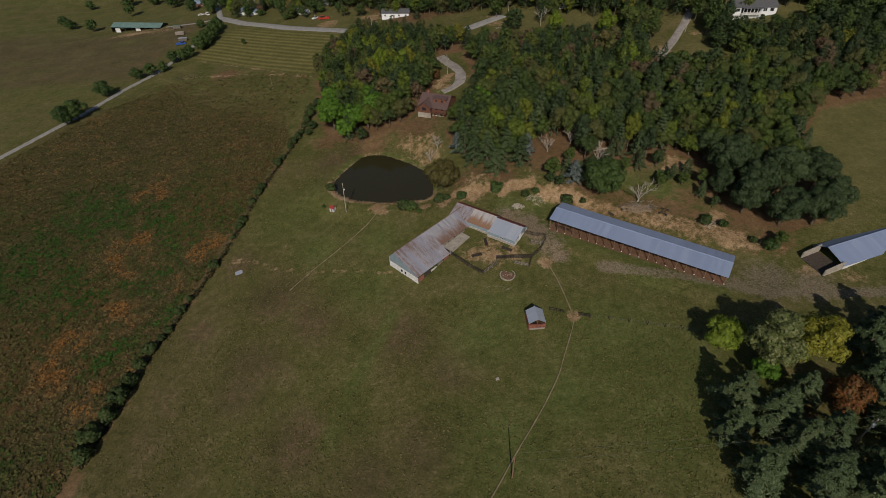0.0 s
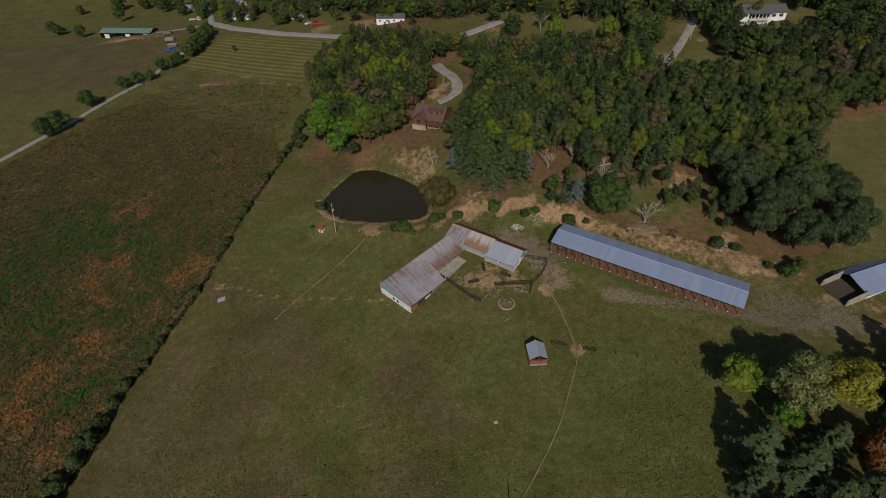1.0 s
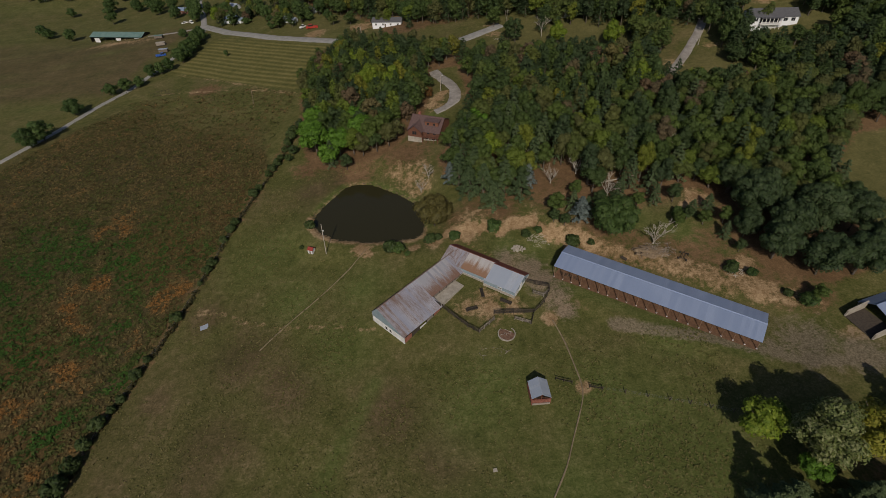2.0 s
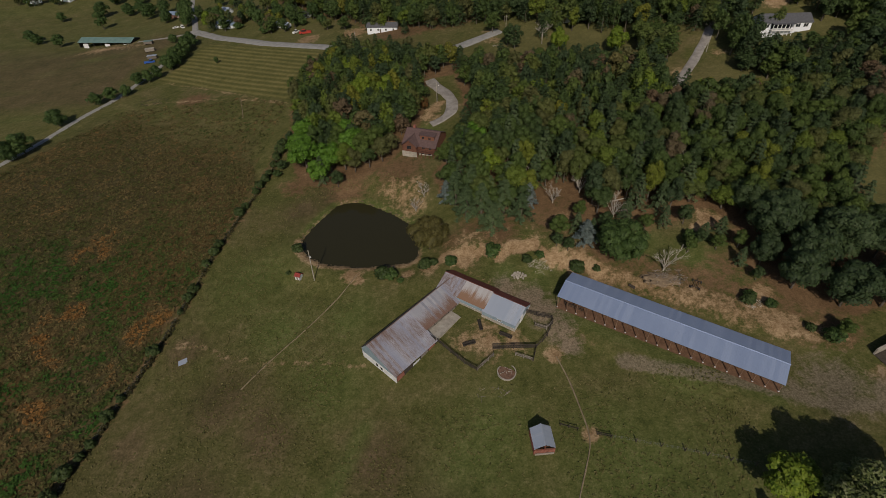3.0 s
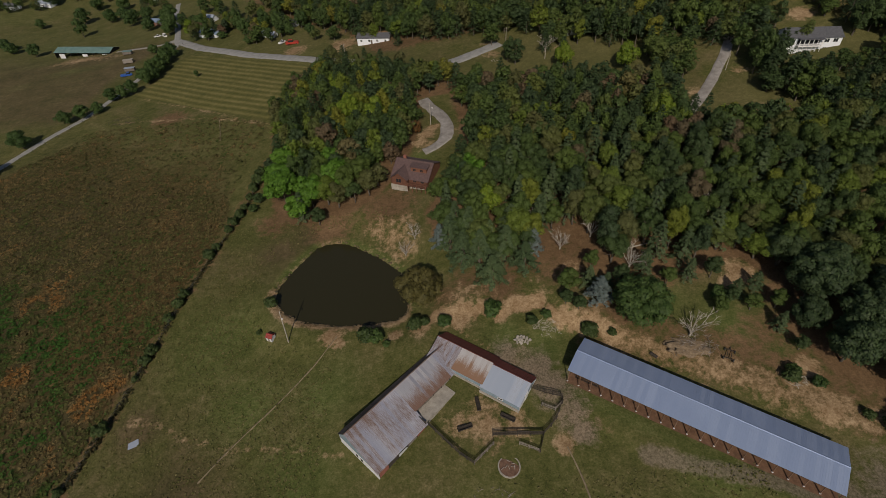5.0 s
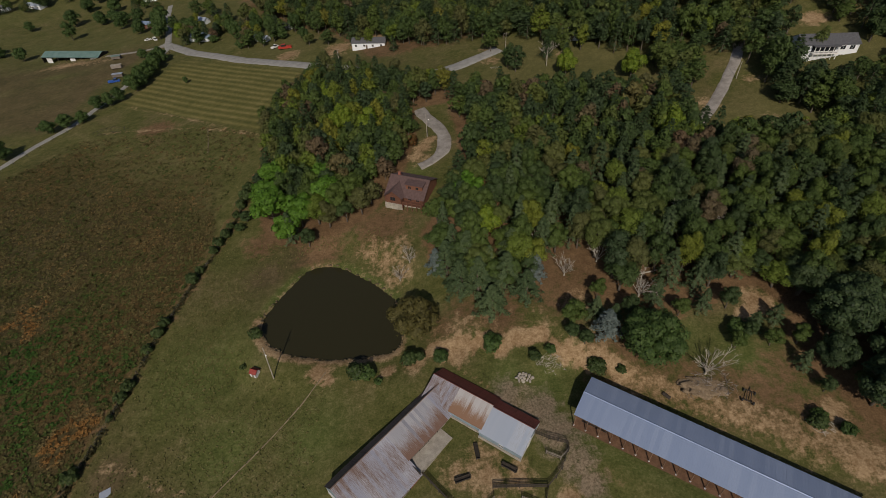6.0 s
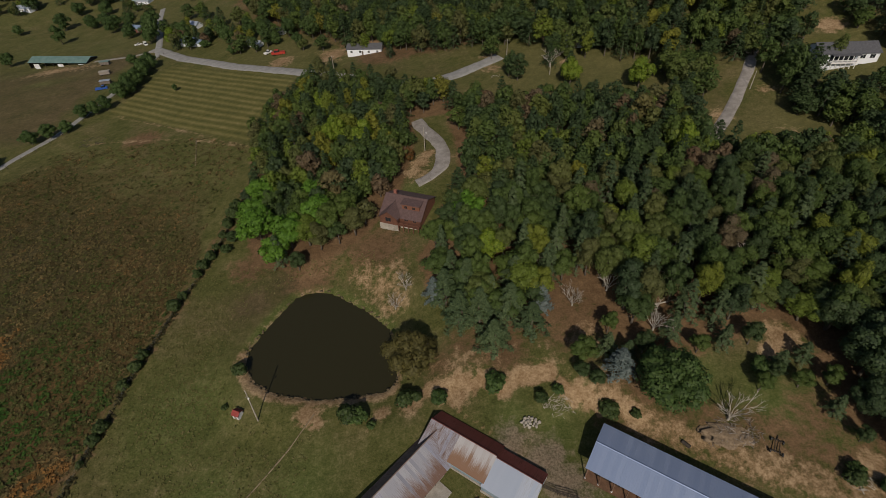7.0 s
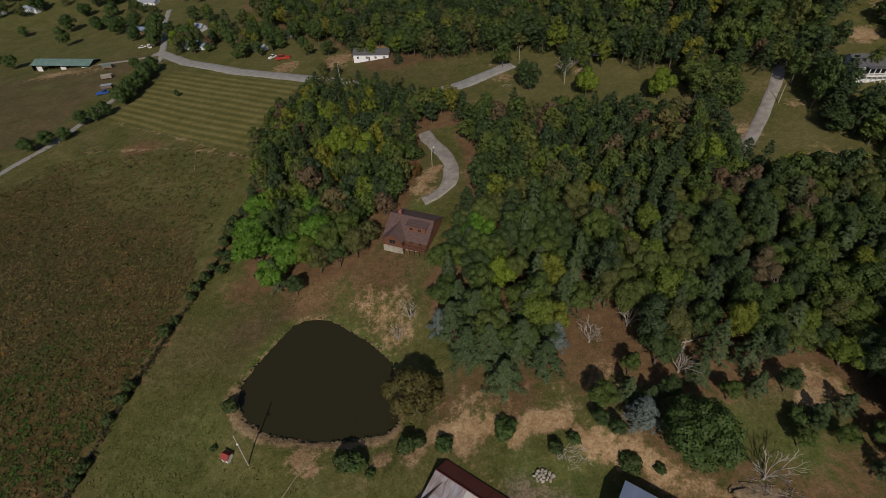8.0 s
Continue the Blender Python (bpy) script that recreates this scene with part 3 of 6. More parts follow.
build_ground()
draped("road", MAIN_ROAD, 8.0, ASPHALT, "pale grey country road between field and woods", "road")
draped("driveway", BARN_DRIVE, 3.5, GRAVEL_ROAD, "pale track to the green-roofed barn", "driveway", 0.14)
draped("lane", LANE, 3.8, ASPHALT, "narrow pale lane along the fence", "road")
draped("lane", NORTH_LANE, 5.0, ASPHALT, "narrow lane leading to far houses", "road", 0.2)
draped("footpath", [(-25.5, 149), (-29, 143), (-36, 133.5), (-47, 121), (-53, 113)], 0.36, PATH_EARTH, "thin cattle trail worn through the grass", "path", 0.09, 0.9)
draped("footpath", FOOTPATH, 0.36, PATH_EARTH, "trodden pale earth footpath through grass", "path", 0.1, 0.9)
draped("driveway", HOUSE_DRIVE, 5.2, GRAVEL_ROAD, "grey gravel drive behind the brown house", "driveway", 0.2, 0.3)
draped("driveway", EAST_DRIVE, 4.3, GRAVEL_ROAD, "pale gravel drive up to the white house", "driveway", 0.2)


def build_pond():
    bm = bmesh.new()
    c = Vector((sum(p[0] for p in POND) / len(POND), sum(p[1] for p in POND) / len(POND), WATER_Z))
    ring = [bm.verts.new((c.x + (x - c.x) * 1.04, c.y + (y - c.y) * 1.04, WATER_Z)) for x, y in POND]
    bm.faces.new(ring)
    bmesh.ops.recalc_face_normals(bm, faces=bm.faces[:])
    if bm.faces[:][0].normal.z < 0:
        bmesh.ops.reverse_faces(bm, faces=bm.faces[:])
    tagged(new("water", link_mesh("water", bm, WATER)), "still dark brown farm pond water", "pond", kind="structure")


build_pond()

# ---- buildings ----
def sheet_mesh(name, width, length, material, rib=0.009):
    """One roofing sheet: x across, y down the slope, with a raised rib at each side and in the middle."""
    bm = bmesh.new()
    prof = [(0, 0), (0.02, rib), (0.07, rib), (0.09, 0), (width / 2 - 0.045, 0), (width / 2 - 0.02, rib), (width / 2 + 0.02, rib), (width / 2 + 0.045, 0), (width, 0)]
    a = [bm.verts.new((x, 0, z)) for x, z in prof]
    b = [bm.verts.new((x, length, z)) for x, z in prof]
    for k in range(len(prof) - 1):
        bm.faces.new((a[k], a[k + 1], b[k + 1], b[k]))
    lo = [bm.verts.new(p) for p in ((0, 0, -0.05), (width, 0, -0.05), (width, length, -0.05), (0, length, -0.05))]
    bm.faces.new(lo[::-1])
    bm.faces.new((b[0], b[-1], lo[2], lo[3]))
    bmesh.ops.recalc_face_normals(bm, faces=bm.faces[:])
    return link_mesh(name, bm, material)


def slope(parent, ridge, along, down, length, run, material, sheet=0.9, name="roof_sheet", pick=None):
    """Sheets laid side by side from a ridge; along and down are unit vectors."""
    n = max(1, round(length / sheet))
    w = length / n
    meshes = {}
    up = along.cross(down)
    flip = up.z < 0
    if flip:
        up = -up
    for k in range(n):
        mt = pick(k / n) if pick else material
        if mt.name not in meshes:
            meshes[mt.name] = sheet_mesh(name, w, run, mt)
        m = Matrix((along, down, up)).transposed().to_4x4()
        m.translation = ridge + along * (w * k) + up * (0.004 * (k % 2))
        part(name, meshes[mt.name], None, parent, at=m)


def gabled(parent, F, L, y0, yr, y1, z0, ze0, zr, ze1, wall, roof0, roof1, sheet=0.9, over=0.35, sides="bfse", thick=0.16, pick1=None, gable_mat=None, split=None):
    """A building with one ridge along x: back eave y0, ridge yr, front eave y1; walls b(ack), f(ront), s(tart), e(nd)."""
    def P(x, y, z):
        return F @ Vector((x, y, z))

    R3 = F.to_3x3()
    def wallpart(pts, off, mt, nm="wall"):
        bm = bmesh.new()
        slab(bm, [P(*p) for p in pts], R3 @ Vector(off))
        return part(nm, bm, mt, parent)

    if "b" in sides:
        wallpart([(0, y0, z0), (L, y0, z0), (L, y0, ze0), (0, y0, ze0)], (0, thick, 0), wall)
    if "f" in sides:
        wallpart([(0, y1, z0), (L, y1, z0), (L, y1, ze1), (0, y1, ze1)], (0, -thick, 0), wall)
    for key, x, d in (("s", 0, thick), ("e", L, -thick)):
        if key in sides:
            if split is None:
                wallpart([(x, y0, z0), (x, y1, z0), (x, y1, ze1), (x, yr, zr - 0.02), (x, y0, ze0)], (d, 0, 0), gable_mat or wall)
            else:
                wallpart([(x, y0, z0), (x, y1, z0), (x, y1, min(split, ze1)), (x, y0, min(split, ze0))], (d, 0, 0), wall)
                wallpart([(x, y0, min(split, ze0)), (x, y1, min(split, ze1)), (x, y1, ze1), (x, yr, zr - 0.02), (x, y0, ze0)], (d * 1.4, 0, 0), gable_mat or wall, "gable_siding")
    for ye, ze, mt, pick in ((y0, ze0, roof0, None), (y1, ze1, roof1, pick1)):
        d = Vector((0, ye - yr, ze - zr))
        run = d.length + over
        d.normalize()
        along = (R3 @ Vector((1, 0, 0))).normalized()
        slope(parent, P(-over, yr, zr + 0.06), along, (R3 @ d).normalized(), L + 2 * over, run, mt, sheet, pick=pick)
    bm = bmesh.new()
    rod(bm, P(-over, yr, zr + 0.07), P(L + over, yr, zr + 0.07), 0.12, 0.12, 6)
    part("ridge_cap", bm, roof0, parent)


def window(parent, F, x0, x1, z0, z1, y, frame_mat=None, out=-1):
    """A window set in a wall of constant y, looking towards out."""
    frame_mat = frame_mat or WHITE_PAINT
    e = 0.03 * out
    fr = bmesh.new()
    t = 0.09
    for a in ((x0 - t, x1 + t, z0 - t, z0), (x0 - t, x1 + t, z1, z1 + t), (x0 - t, x0, z0, z1), (x1, x1 + t, z0, z1), ((x0 + x1) / 2 - 0.03, (x0 + x1) / 2 + 0.03, z0, z1)):
        box(fr, a[0], a[1], min(y, y + 2 * e), max(y, y + 2 * e), a[2], a[3])
    fr.transform(F)
    w = part("window", fr, frame_mat, parent)
    pn = boxes((x0, x1, min(y, y + e), max(y, y + e), z0, z1))
    pn.transform(F)
    part("pane", pn, GLASS_DARK, w)
    return w


def flat(parent, F, name, rows, mt, label=""):
    bm = boxes(*rows)
    bm.transform(F)
    return part(name, bm, mt, parent, label)


def frame_on(p, q, z=0.0):
    """A local frame with x along p to q, z up; y is to the right of x."""
    d = Vector((q[0] - p[0], q[1] - p[1], 0))
    L = d.length
    d /= L
    r = Vector((d.y, -d.x, 0))
    m = Matrix((d, r, Vector((0, 0, 1)))).transposed().to_4x4()
    m.translation = (p[0], p[1], z)
    return m, L


def local(F):
    """F moved so that it is relative to a thing standing at F's origin."""
    m = F.copy()
    m.translation = (0, 0, 0)
    return m


def build_barn():
    F, L = frame_on((-18.2, 118.1), (2.6, 140.6), 0)
    o = Vector((F.translation.x, F.translation.y, H(-14, 116)))
    barn = thing("barn", Matrix.Translation(o), "L-shaped cattle barn with rust-streaked metal roofs and white walls", "barn")
    G = Matrix.Translation(-o) @ F
    zr, ground = 3.0, o.z
    # west wing, wide part then narrow part
    W1 = 15.0
    pick = lambda s: RUST_ROOF if s > 0.62 else BARN_ROOF
    gabled(barn, G, W1, -3.0, 0, 10.2, ground - 0.4, -0.4, zr, -1.2, WHITE_WALL, BACK_ROOF, BARN_ROOF, 0.75, 0.3, "bs", split=-1.9, gable_mat=BLUE_SIDING)
    G2 = G @ Matrix.Translation((W1, 0, 0))
    gabled(barn, G2, L + 1.5 - W1, -3.0, 0, 6.7, ground, -0.4, zr, 0.3, WHITE_WALL, BACK_ROOF, BARN_ROOF, 0.75, 0.05, "b", pick1=lambda s: BARN_ROOF if s > 0.7 else BARN_LOW_RUST)
    # south-east side: bays between posts, filled with panels, with white low wall
    for k in range(6):
        x = 0.2 + k * (W1 - 0.4) / 5
        flat(barn, G, "post", [(x - 0.12, x + 0.12, 9.9, 10.15, ground - 0.5, -1.25)], TIMBER)
    # darker panel colours stand for the shaded openings of these bays
    for k in range(5):
        x = 0.35 + k * (W1 - 0.4) / 5
        flat(barn, G, "wall_panel", [(x, x + 2.6, 9.95, 10.1, ground - 0.5, (-2.4, -1.9, -2.9, -2.1, -1.6)[k])], (RED_BOARD, TIMBER, WHITE_WALL, WEATHERED, RED_BOARD)[k])
    flat(barn, G, "end_wall", [(W1 - 0.15, W1, 6.7, 10.2, ground - 0.5, -0.2)], TIMBER)
    # open front towards the yard
    for k in range(6):
        x = W1 + 0.6 + k * 2.9
        flat(barn, G, "post", [(x - 0.1, x + 0.1, 6.3, 6.5, ground, 0.3)], TIMBER)
        if k < 5:
            for z in (-1.0, -0.6, -0.2):
                flat(barn, G, "feed_rail", [(x, x + 2.9, 6.35, 6.45, z, z + 0.14)], WEATHERED)
    flat(barn, G, "floor_slab", [(W1 + 0.3, W1 + 10.5, 2.0, 9.9, -4.0, -0.95)], CONCRETE, "pale concrete feeding slab")
    # dark sheets on the gable wall, painted in as two unlit openings
    for x in (2.5, 4.2):
        flat(barn, G, "dark_opening_sheet", [(-0.06, 0.02, x, x + 0.7, ground + 0.5, ground + 1.5)], GLASS_DARK)
    # east wing
    E, M = frame_on((2.7, 143.9), (24.3, 129.6), 0)
    E = Matrix.Translation(-o) @ E
    zr2 = 3.6
    cut = M * 0.6
    gabled(barn, E, cut, -3.6, 0, 5.3, -1.5, 1.3, zr2, 1.5, WHITE_WALL, MAROON_ROOF, BARN_ROOF, 0.75, 0.3, "bfse", pick1=lambda s: RUST_ROOF if s > 0.45 else BARN_ROOF, gable_mat=BLUE_SIDING)
    E2 = E @ Matrix.Translation((cut, 0.2, 0))
    gabled(barn, E2, M - cut, -3.2, 0, 5.9, -1.5, 1.5, zr2 - 0.35, 1.2, WHITE_WALL, MAROON_ROOF, SILVER_ROOF, 0.75, 0.12, "bfe", split=0.9, gable_mat=BLUE_SIDING)
    flat(barn, E, "siding", [(cut + 0.1, M, 6.12, 6.2, 0.0, 1.15)], BLUE_SIDING, "blue-grey siding above white foundation")
    flat(barn, E, "siding", [(4.6, cut - 0.05, 5.32, 5.4, 0.0, 1.5)], BLUE_SIDING)
    flat(barn, E, "foundation", [(5.0, cut, 5.4, 5.6, -1.5, -0.1)], CONCRETE)
    flat(barn, E, "foundation", [(cut, M + 0.1, 6.2, 6.4, -1.5, -0.1)], CONCRETE)
    window(barn, E, M - 5.4, M - 4.3, 0.4, 0.95, 6.2, out=1)
    flat(barn, E, "door", [(M - 0.02, M + 0.08, 1.6, 3.0, -0.6, 1.9)], WHITE_PAINT, "white end door")


def build_pole_shed():
    F, L = frame_on((33.3, 131.6), (79.0, 101.9), 0)
    # frame's y points to the south side; work from the south eave
    o = Vector((56, 117, H(56, 117)))
    shed = thing("pole_shed", Matrix.Translation(o), "long open pole shed with blue-grey galvanised roof", "shed")
    G = Matrix.Translation(-o) @ F
    G = G @ Matrix.Rotation(math.atan2(0.3, L), 4, "Y").inverted()
    ze, zr, wid = 4.75, 6.1, 11.0
    R3 = G.to_3x3()
    along = (R3 @ Vector((1, 0, 0))).normalized()
    for side, y0 in ((1, 0.0), (-1, -wid)):
        d = Vector((0, side * wid / 2, ze - zr))
        run = d.length
        slope(shed, G @ Vector((-0.3, -wid / 2, zr)), along, (R3 @ d.normalized()).normalized(), L + 0.6, run + 0.1, GALV, 0.92)
    cap = bmesh.new()
    rod(cap, G @ Vector((-0.3, -wid / 2, zr + 0.04)), G @ Vector((L + 0.3, -wid / 2, zr + 0.04)), 0.13, 0.13)
    part("ridge_cap", cap, GALV, shed)
    n = 21
    for k in range(n):
        x = 0.2 + (L - 0.4) * k / (n - 1)
        for y, lean in ((-0.15, 0.12), (-wid + 0.25, 0.0)):
            top = G @ Vector((x, y, ze - 0.05))
            foot = F @ Vector((x, y + lean, 0)) - o
            foot.z = H(foot.x + o.x, foot.y + o.y) - o.z - 0.3
            bm = bmesh.new()
            rod(bm, foot, top, 0.13, 0.12, 6)
            post = part("post", bm, BROWN_POST if lean else TIMBER, shed)
            if lean:
                fb = bmesh.new()
                rod(fb, foot, foot + Vector((0, 0, 0.62)), 0.24, 0.19, 8)
                part("footing", fb, WHITE_WALL, post, "pale concrete footing")
    for y in (-0.1, -wid + 0.1):
        bm = bmesh.new()
        box(bm, -0.2, L + 0.2, y - 0.06, y + 0.06, ze - 0.3, ze - 0.06)
        bm.transform(G)
        part("eave_beam", bm, TIMBER, shed)
    for k in range(0, n, 2):
        x = 0.2 + (L - 0.4) * k / (n - 1)
        bm = boxes((x - 0.05, x + 0.05, -wid + 0.1, -0.1, ze - 0.28, ze - 0.12))
        bm.transform(G)
        part("tie_beam", bm, TIMBER, shed)
    # earth floor inside, boarded north side, feed rail at the near bays
    rows = []
    for k in range(25):
        q = [F @ Vector((L * k / 24, y, 0)) for y in (-wid + 0.4, -wid / 2, 0.5)]
        rows.append([(p.x - o.x, p.y - o.y, H(p.x, p.y) - o.z + 0.17) for p in q])
    v = [p for r in rows for p in r]
    f = [(3 * k + j, 3 * k + j + 1, 3 * k + j + 4, 3 * k + j + 3) for k in range(24) for j in range(2)]
    part("floor", raw_mesh("floor", v, f, RED_EARTH), None, shed, "bare reddish earth floor")
    for k in range(3):
        x = 1.5 + 1.9 * k
        z = H(*(F @ Vector((x, -2, 0))).xy)
        for j in range(3):
            flat(shed, G, "feed_rail", [(x, x + 1.8, -1.6, -1.5, z + 0.5 + 0.45 * j, z + 0.6 + 0.45 * j)], TIMBER)


RED_EARTH = plain("red_earth", (0.1, 0.052, 0.03), (0.19, 0.105, 0.062), 0.9, 0.95)
build_barn()
build_pole_shed()


def build_booth():
    F = pose(23.6, 93.2, H(23.6, 93.2), 0, 0, 4) @ Matrix.Scale(1.14, 4)
    b = thing("calf_shelter", F, "small red slatted shelter with pale metal roof on grass", "shelter")
    I = Matrix.Rotation(radians(90), 4, "Z")
    gabled(b, I @ Matrix.Translation((-1.6, 0, 0)), 4.2, -2.0, 0, 2.0, 0, 2.2, 3.5, 2.2, RED_BOARD, SILVER_ROOF, SILVER_ROOF, 0.6, 0.15, "")
    for x in (-2.0, 0, 2.0):
        for y in (-1.6, 2.5):
            flat(b, Matrix(), "post", [(x - 0.08, x + 0.08, y - 0.08, y + 0.08, -0.2, 2.25 if x else 3.0)], RED_BOARD)
    for k in range(5):
        z = 0.25 + 0.36 * k
        flat(b, Matrix(), "slat", [(-2.05, 2.05, -1.75, -1.68, z, z + 0.2)], RED_BOARD)
        flat(b, Matrix(), "slat", [(-2.12, -2.05, -1.6, 2.5, z, z + 0.2)], RED_BOARD)
        flat(b, Matrix(), "slat", [(2.05, 2.12, -1.6, 2.5, z, z + 0.2)], RED_BOARD)
    flat(b, Matrix(), "floor", [(-2.0, 2.0, -1.6, 2.4, -0.1, 0.12)], RED_EARTH)
    flat(b, Matrix(), "manger", [(-1.9, 1.9, -1.95, -1.8, 0.1, 0.6)], WEATHERED)


def build_hut():
    b = thing("well_house", pose(-44.2, 150.2, H(-44, 150) - 0.05, 0, 0, -20), "tiny white well house with red metal roof", "hut")
    gabled(b, Matrix.Translation((-0.9, 0, 0)), 1.8, -0.9, 0, 0.9, 0, 1.5, 2.1, 1.5, WHITE_WALL, RED_ROOF, RED_ROOF, 0.6, 0.15)
    flat(b, Matrix(), "door", [(-0.3, 0.3, -0.96, -0.9, 0.05, 1.3)], WEATHERED)


RED_ROOF = plain("red_metal_roof", (0.2, 0.02, 0.016), (0.28, 0.04, 0.03), 1.0, 0.5)
build_booth()
build_hut()


def build_east_shed():
    F, L = frame_on((110.0, 109.5), (150, 123.5), 0)
    o = Vector((118, 110, H(118, 110)))
    b = thing("machine_shed", Matrix.Translation(o), "blue-roofed shed with pale bunker walls", "shed")
    G = Matrix.Translation(-o) @ F
    g = H(112, 107)
    gabled(b, G, L, -3.6, 0, 6.2, g - 0.5, 6.8, 9.2, 7.2, WHITE_WALL, GALV, GALV, 0.92, 0.3, "bfe")
    bun = thing("bunker_silo", Matrix.Translation((107, 105.4, H(107, 105))), "open bunker silo with pale stained concrete walls", "silo")
    for y, x0, x1 in ((-2.3, -5.8, 0.6), (5.7, -6.6, 0.3)):
        bm = bmesh.new()
        slab(bm, [F @ Vector(p) - Vector((107, 105.4, H(107, 105))) for p in ((x0, y, g - 0.6), (x1, y, g - 0.6), (x1, y, g + 2.6), (x0, y, g + 1.4))], F.to_3x3() @ Vector((0, 0.35, 0)))
        part("wall", bm, CONCRETE, bun)
    q = [F @ Vector(p) for p in ((-5.8, -1.9, 0), (0.4, -1.9, 0), (0.4, 5.6, 0), (-6.4, 5.6, 0))]
    bm = bmesh.new()
    slab(bm, [(p.x - 107, p.y - 105.4, H(p.x, p.y) - H(107, 105) + 0.1) for p in q], (0, 0, 0.06))
    # dark floor colour stands for the shadow that the bunker walls throw
    part("floor", bm, TIMBER, bun, "bunker floor coloured dark for the shade between its walls")


build_east_shed()


def build_brown_house():
    F, L = frame_on((-11.4, 216.4), (1.0, 211.7), 0)
    z = H(-5, 209)
    o = Vector((-5, 213, z))
    h = thing("house", Matrix.Translation(o), "brown wooden house with maroon shingle roof and pale basement", "house")
    G = Matrix.Translation(-o) @ F
    gabled(h, G, L, -6.5, 0, 6.0, z - 0.8, z + 4.2, z + 7.4, z + 3.6, CEDAR, SHINGLE_BROWN, SHINGLE_BROWN, 99, 0.5)
    # projecting front wing with dormer roof
    K = G @ Matrix.Translation((3.4, 1.5, 0)) @ Matrix.Rotation(radians(90), 4, "Z")
    gabled(h, K, 6.2, -3.0, 0, 3.0, z - 0.8, z + 4.0, z + 6.3, z + 4.0, CEDAR, SHINGLE_BROWN, SHINGLE_BROWN, 99, 0.4, "bfe")
    window(h, G, 2.4, 4.2, z + 2.5, z + 3.9, 7.72, CEDAR, 1)
    flat(h, G, "basement", [(0.3, 6.5, 7.72, 7.9, z - 0.8, z + 1.5)], CONCRETE)
    flat(h, G, "basement", [(6.6, L - 1.0, 6.05, 6.3, z - 0.6, z + 1.9)], CONCRETE, "pale stone basement wall")
    flat(h, G, "deck", [(6.6, L + 0.4, 6.1, 8.3, z + 2.0, z + 2.2)], CEDAR)
    for k in range(5):
        x = 6.7 + k * (L - 6.6) / 4
        flat(h, G, "deck_post", [(x, x + 0.18, 8.0, 8.2, z - 0.8, z + 3.1)], CEDAR)
    flat(h, G, "deck_rail", [(6.6, L + 0.4, 8.2, 8.28, z + 2.9, z + 3.05)], CEDAR)
    flat(h, G, "dormer", [(L * 0.48, L * 0.92, 0.6, 3.6, z + 4.6, z + 6.9)], CEDAR)
    flat(h, G, "dormer_roof", [(L * 0.45, L * 0.95, 0.2, 4.0, z + 6.9, z + 7.1)], SHINGLE_BROWN)
    for x in (8.0, 10.8):
        window(h, G, x, x + 1.2, z + 2.5, z + 3.4, 6.02, CEDAR, 1)
    for x in (L * 0.55, L * 0.75):
        window(h, G, x, x + 0.9, z + 5.4, z + 6.3, 3.62, CEDAR, 1)
    for x in (7.4, 10.4):
        window(h, G, x, x + 1.4, z + 0.3, z + 1.5, 6.32, out=1)
    flat(h, G, "chimney", [(2.0, 2.9, -1.2, -0.4, z + 6, z + 8.4)], RED_BOARD)


def build_white_house():
    F, L = frame_on((144.6, 270.6), (165.6, 269.8), 0)
    z = 28.3
    o = Vector((155, 268, H(155, 268)))
    h = thing("house", Matrix.Translation(o), "white two-storey house with grey roof and long porch", "house")
    G = Matrix.Translation(-o) @ F
    gabled(h, G, L, -5.0, 0, 4.6, z - 2.5, z + 4.6, z + 7.0, z + 4.6, WHITE_SIDING, SHINGLE_GREY, SHINGLE_GREY, 99, 0.5)
    flat(h, G, "porch_floor", [(3.6, L * 0.62, 4.7, 6.6, z + 1.6, z + 1.9)], WHITE_PAINT)
    # flat dark sheet on the wall, painted in as the porch's shade
    flat(h, G, "porch_shade_panel", [(3.8, L * 0.6, 4.62, 4.7, z + 1.9, z + 4.1)], GLASS_DARK)
    for k in range(6):
        x = 3.8 + k * (L * 0.6 - 4.0) / 5
        flat(h, G, "porch_post", [(x, x + 0.22, 6.3, 6.5, z - 0.5, z + 4.4)], WHITE_PAINT)
    flat(h, G, "porch_roof", [(3.4, L * 0.64, 4.7, 6.9, z + 4.35, z + 4.55)], SHINGLE_GREY)
    flat(h, G, "porch_rail", [(3.6, L * 0.62, 6.45, 6.55, z + 2.6, z + 2.75)], WHITE_PAINT)
    for x in (L * 0.68, L * 0.84, 1.0):
        window(h, G, x, x + 1.8, z + 2.6, z + 4.0, 4.62, out=1)
    for x in (L * 0.7, L * 0.86):
        window(h, G, x, x + 1.5, z - 1.2, z + 0.6, 4.62, out=1)


def small_house(p, q, width, wall_h, rise, wall, roof, label, name="house", category="house", windows=3, base=0.6):
    F, L = frame_on(p, q, 0)
    c = F @ Vector((L / 2, 0, 0))
    z = H(c.x, c.y)
    o = Vector((c.x, c.y, z))
    h = thing(name, Matrix.Translation(o), label, category)
    G = Matrix.Translation(-o) @ F
    gabled(h, G, L, -width / 2, 0, width / 2, z - base - 0.6, z + wall_h, z + wall_h + rise, z + wall_h, wall, roof, roof, 99, 0.4)
    for k in range(windows):
        x = L * (k + 0.5) / windows - 0.5
        window(h, G, x, x + 1.1, z + 1.0, z + 2.1, width / 2 + 0.01, out=1)
    flat(h, G, "door", [(L * 0.42, L * 0.42 + 0.95, width / 2, width / 2 + 0.06, z - 0.2, z + 1.95)], WEATHERED)
    return h


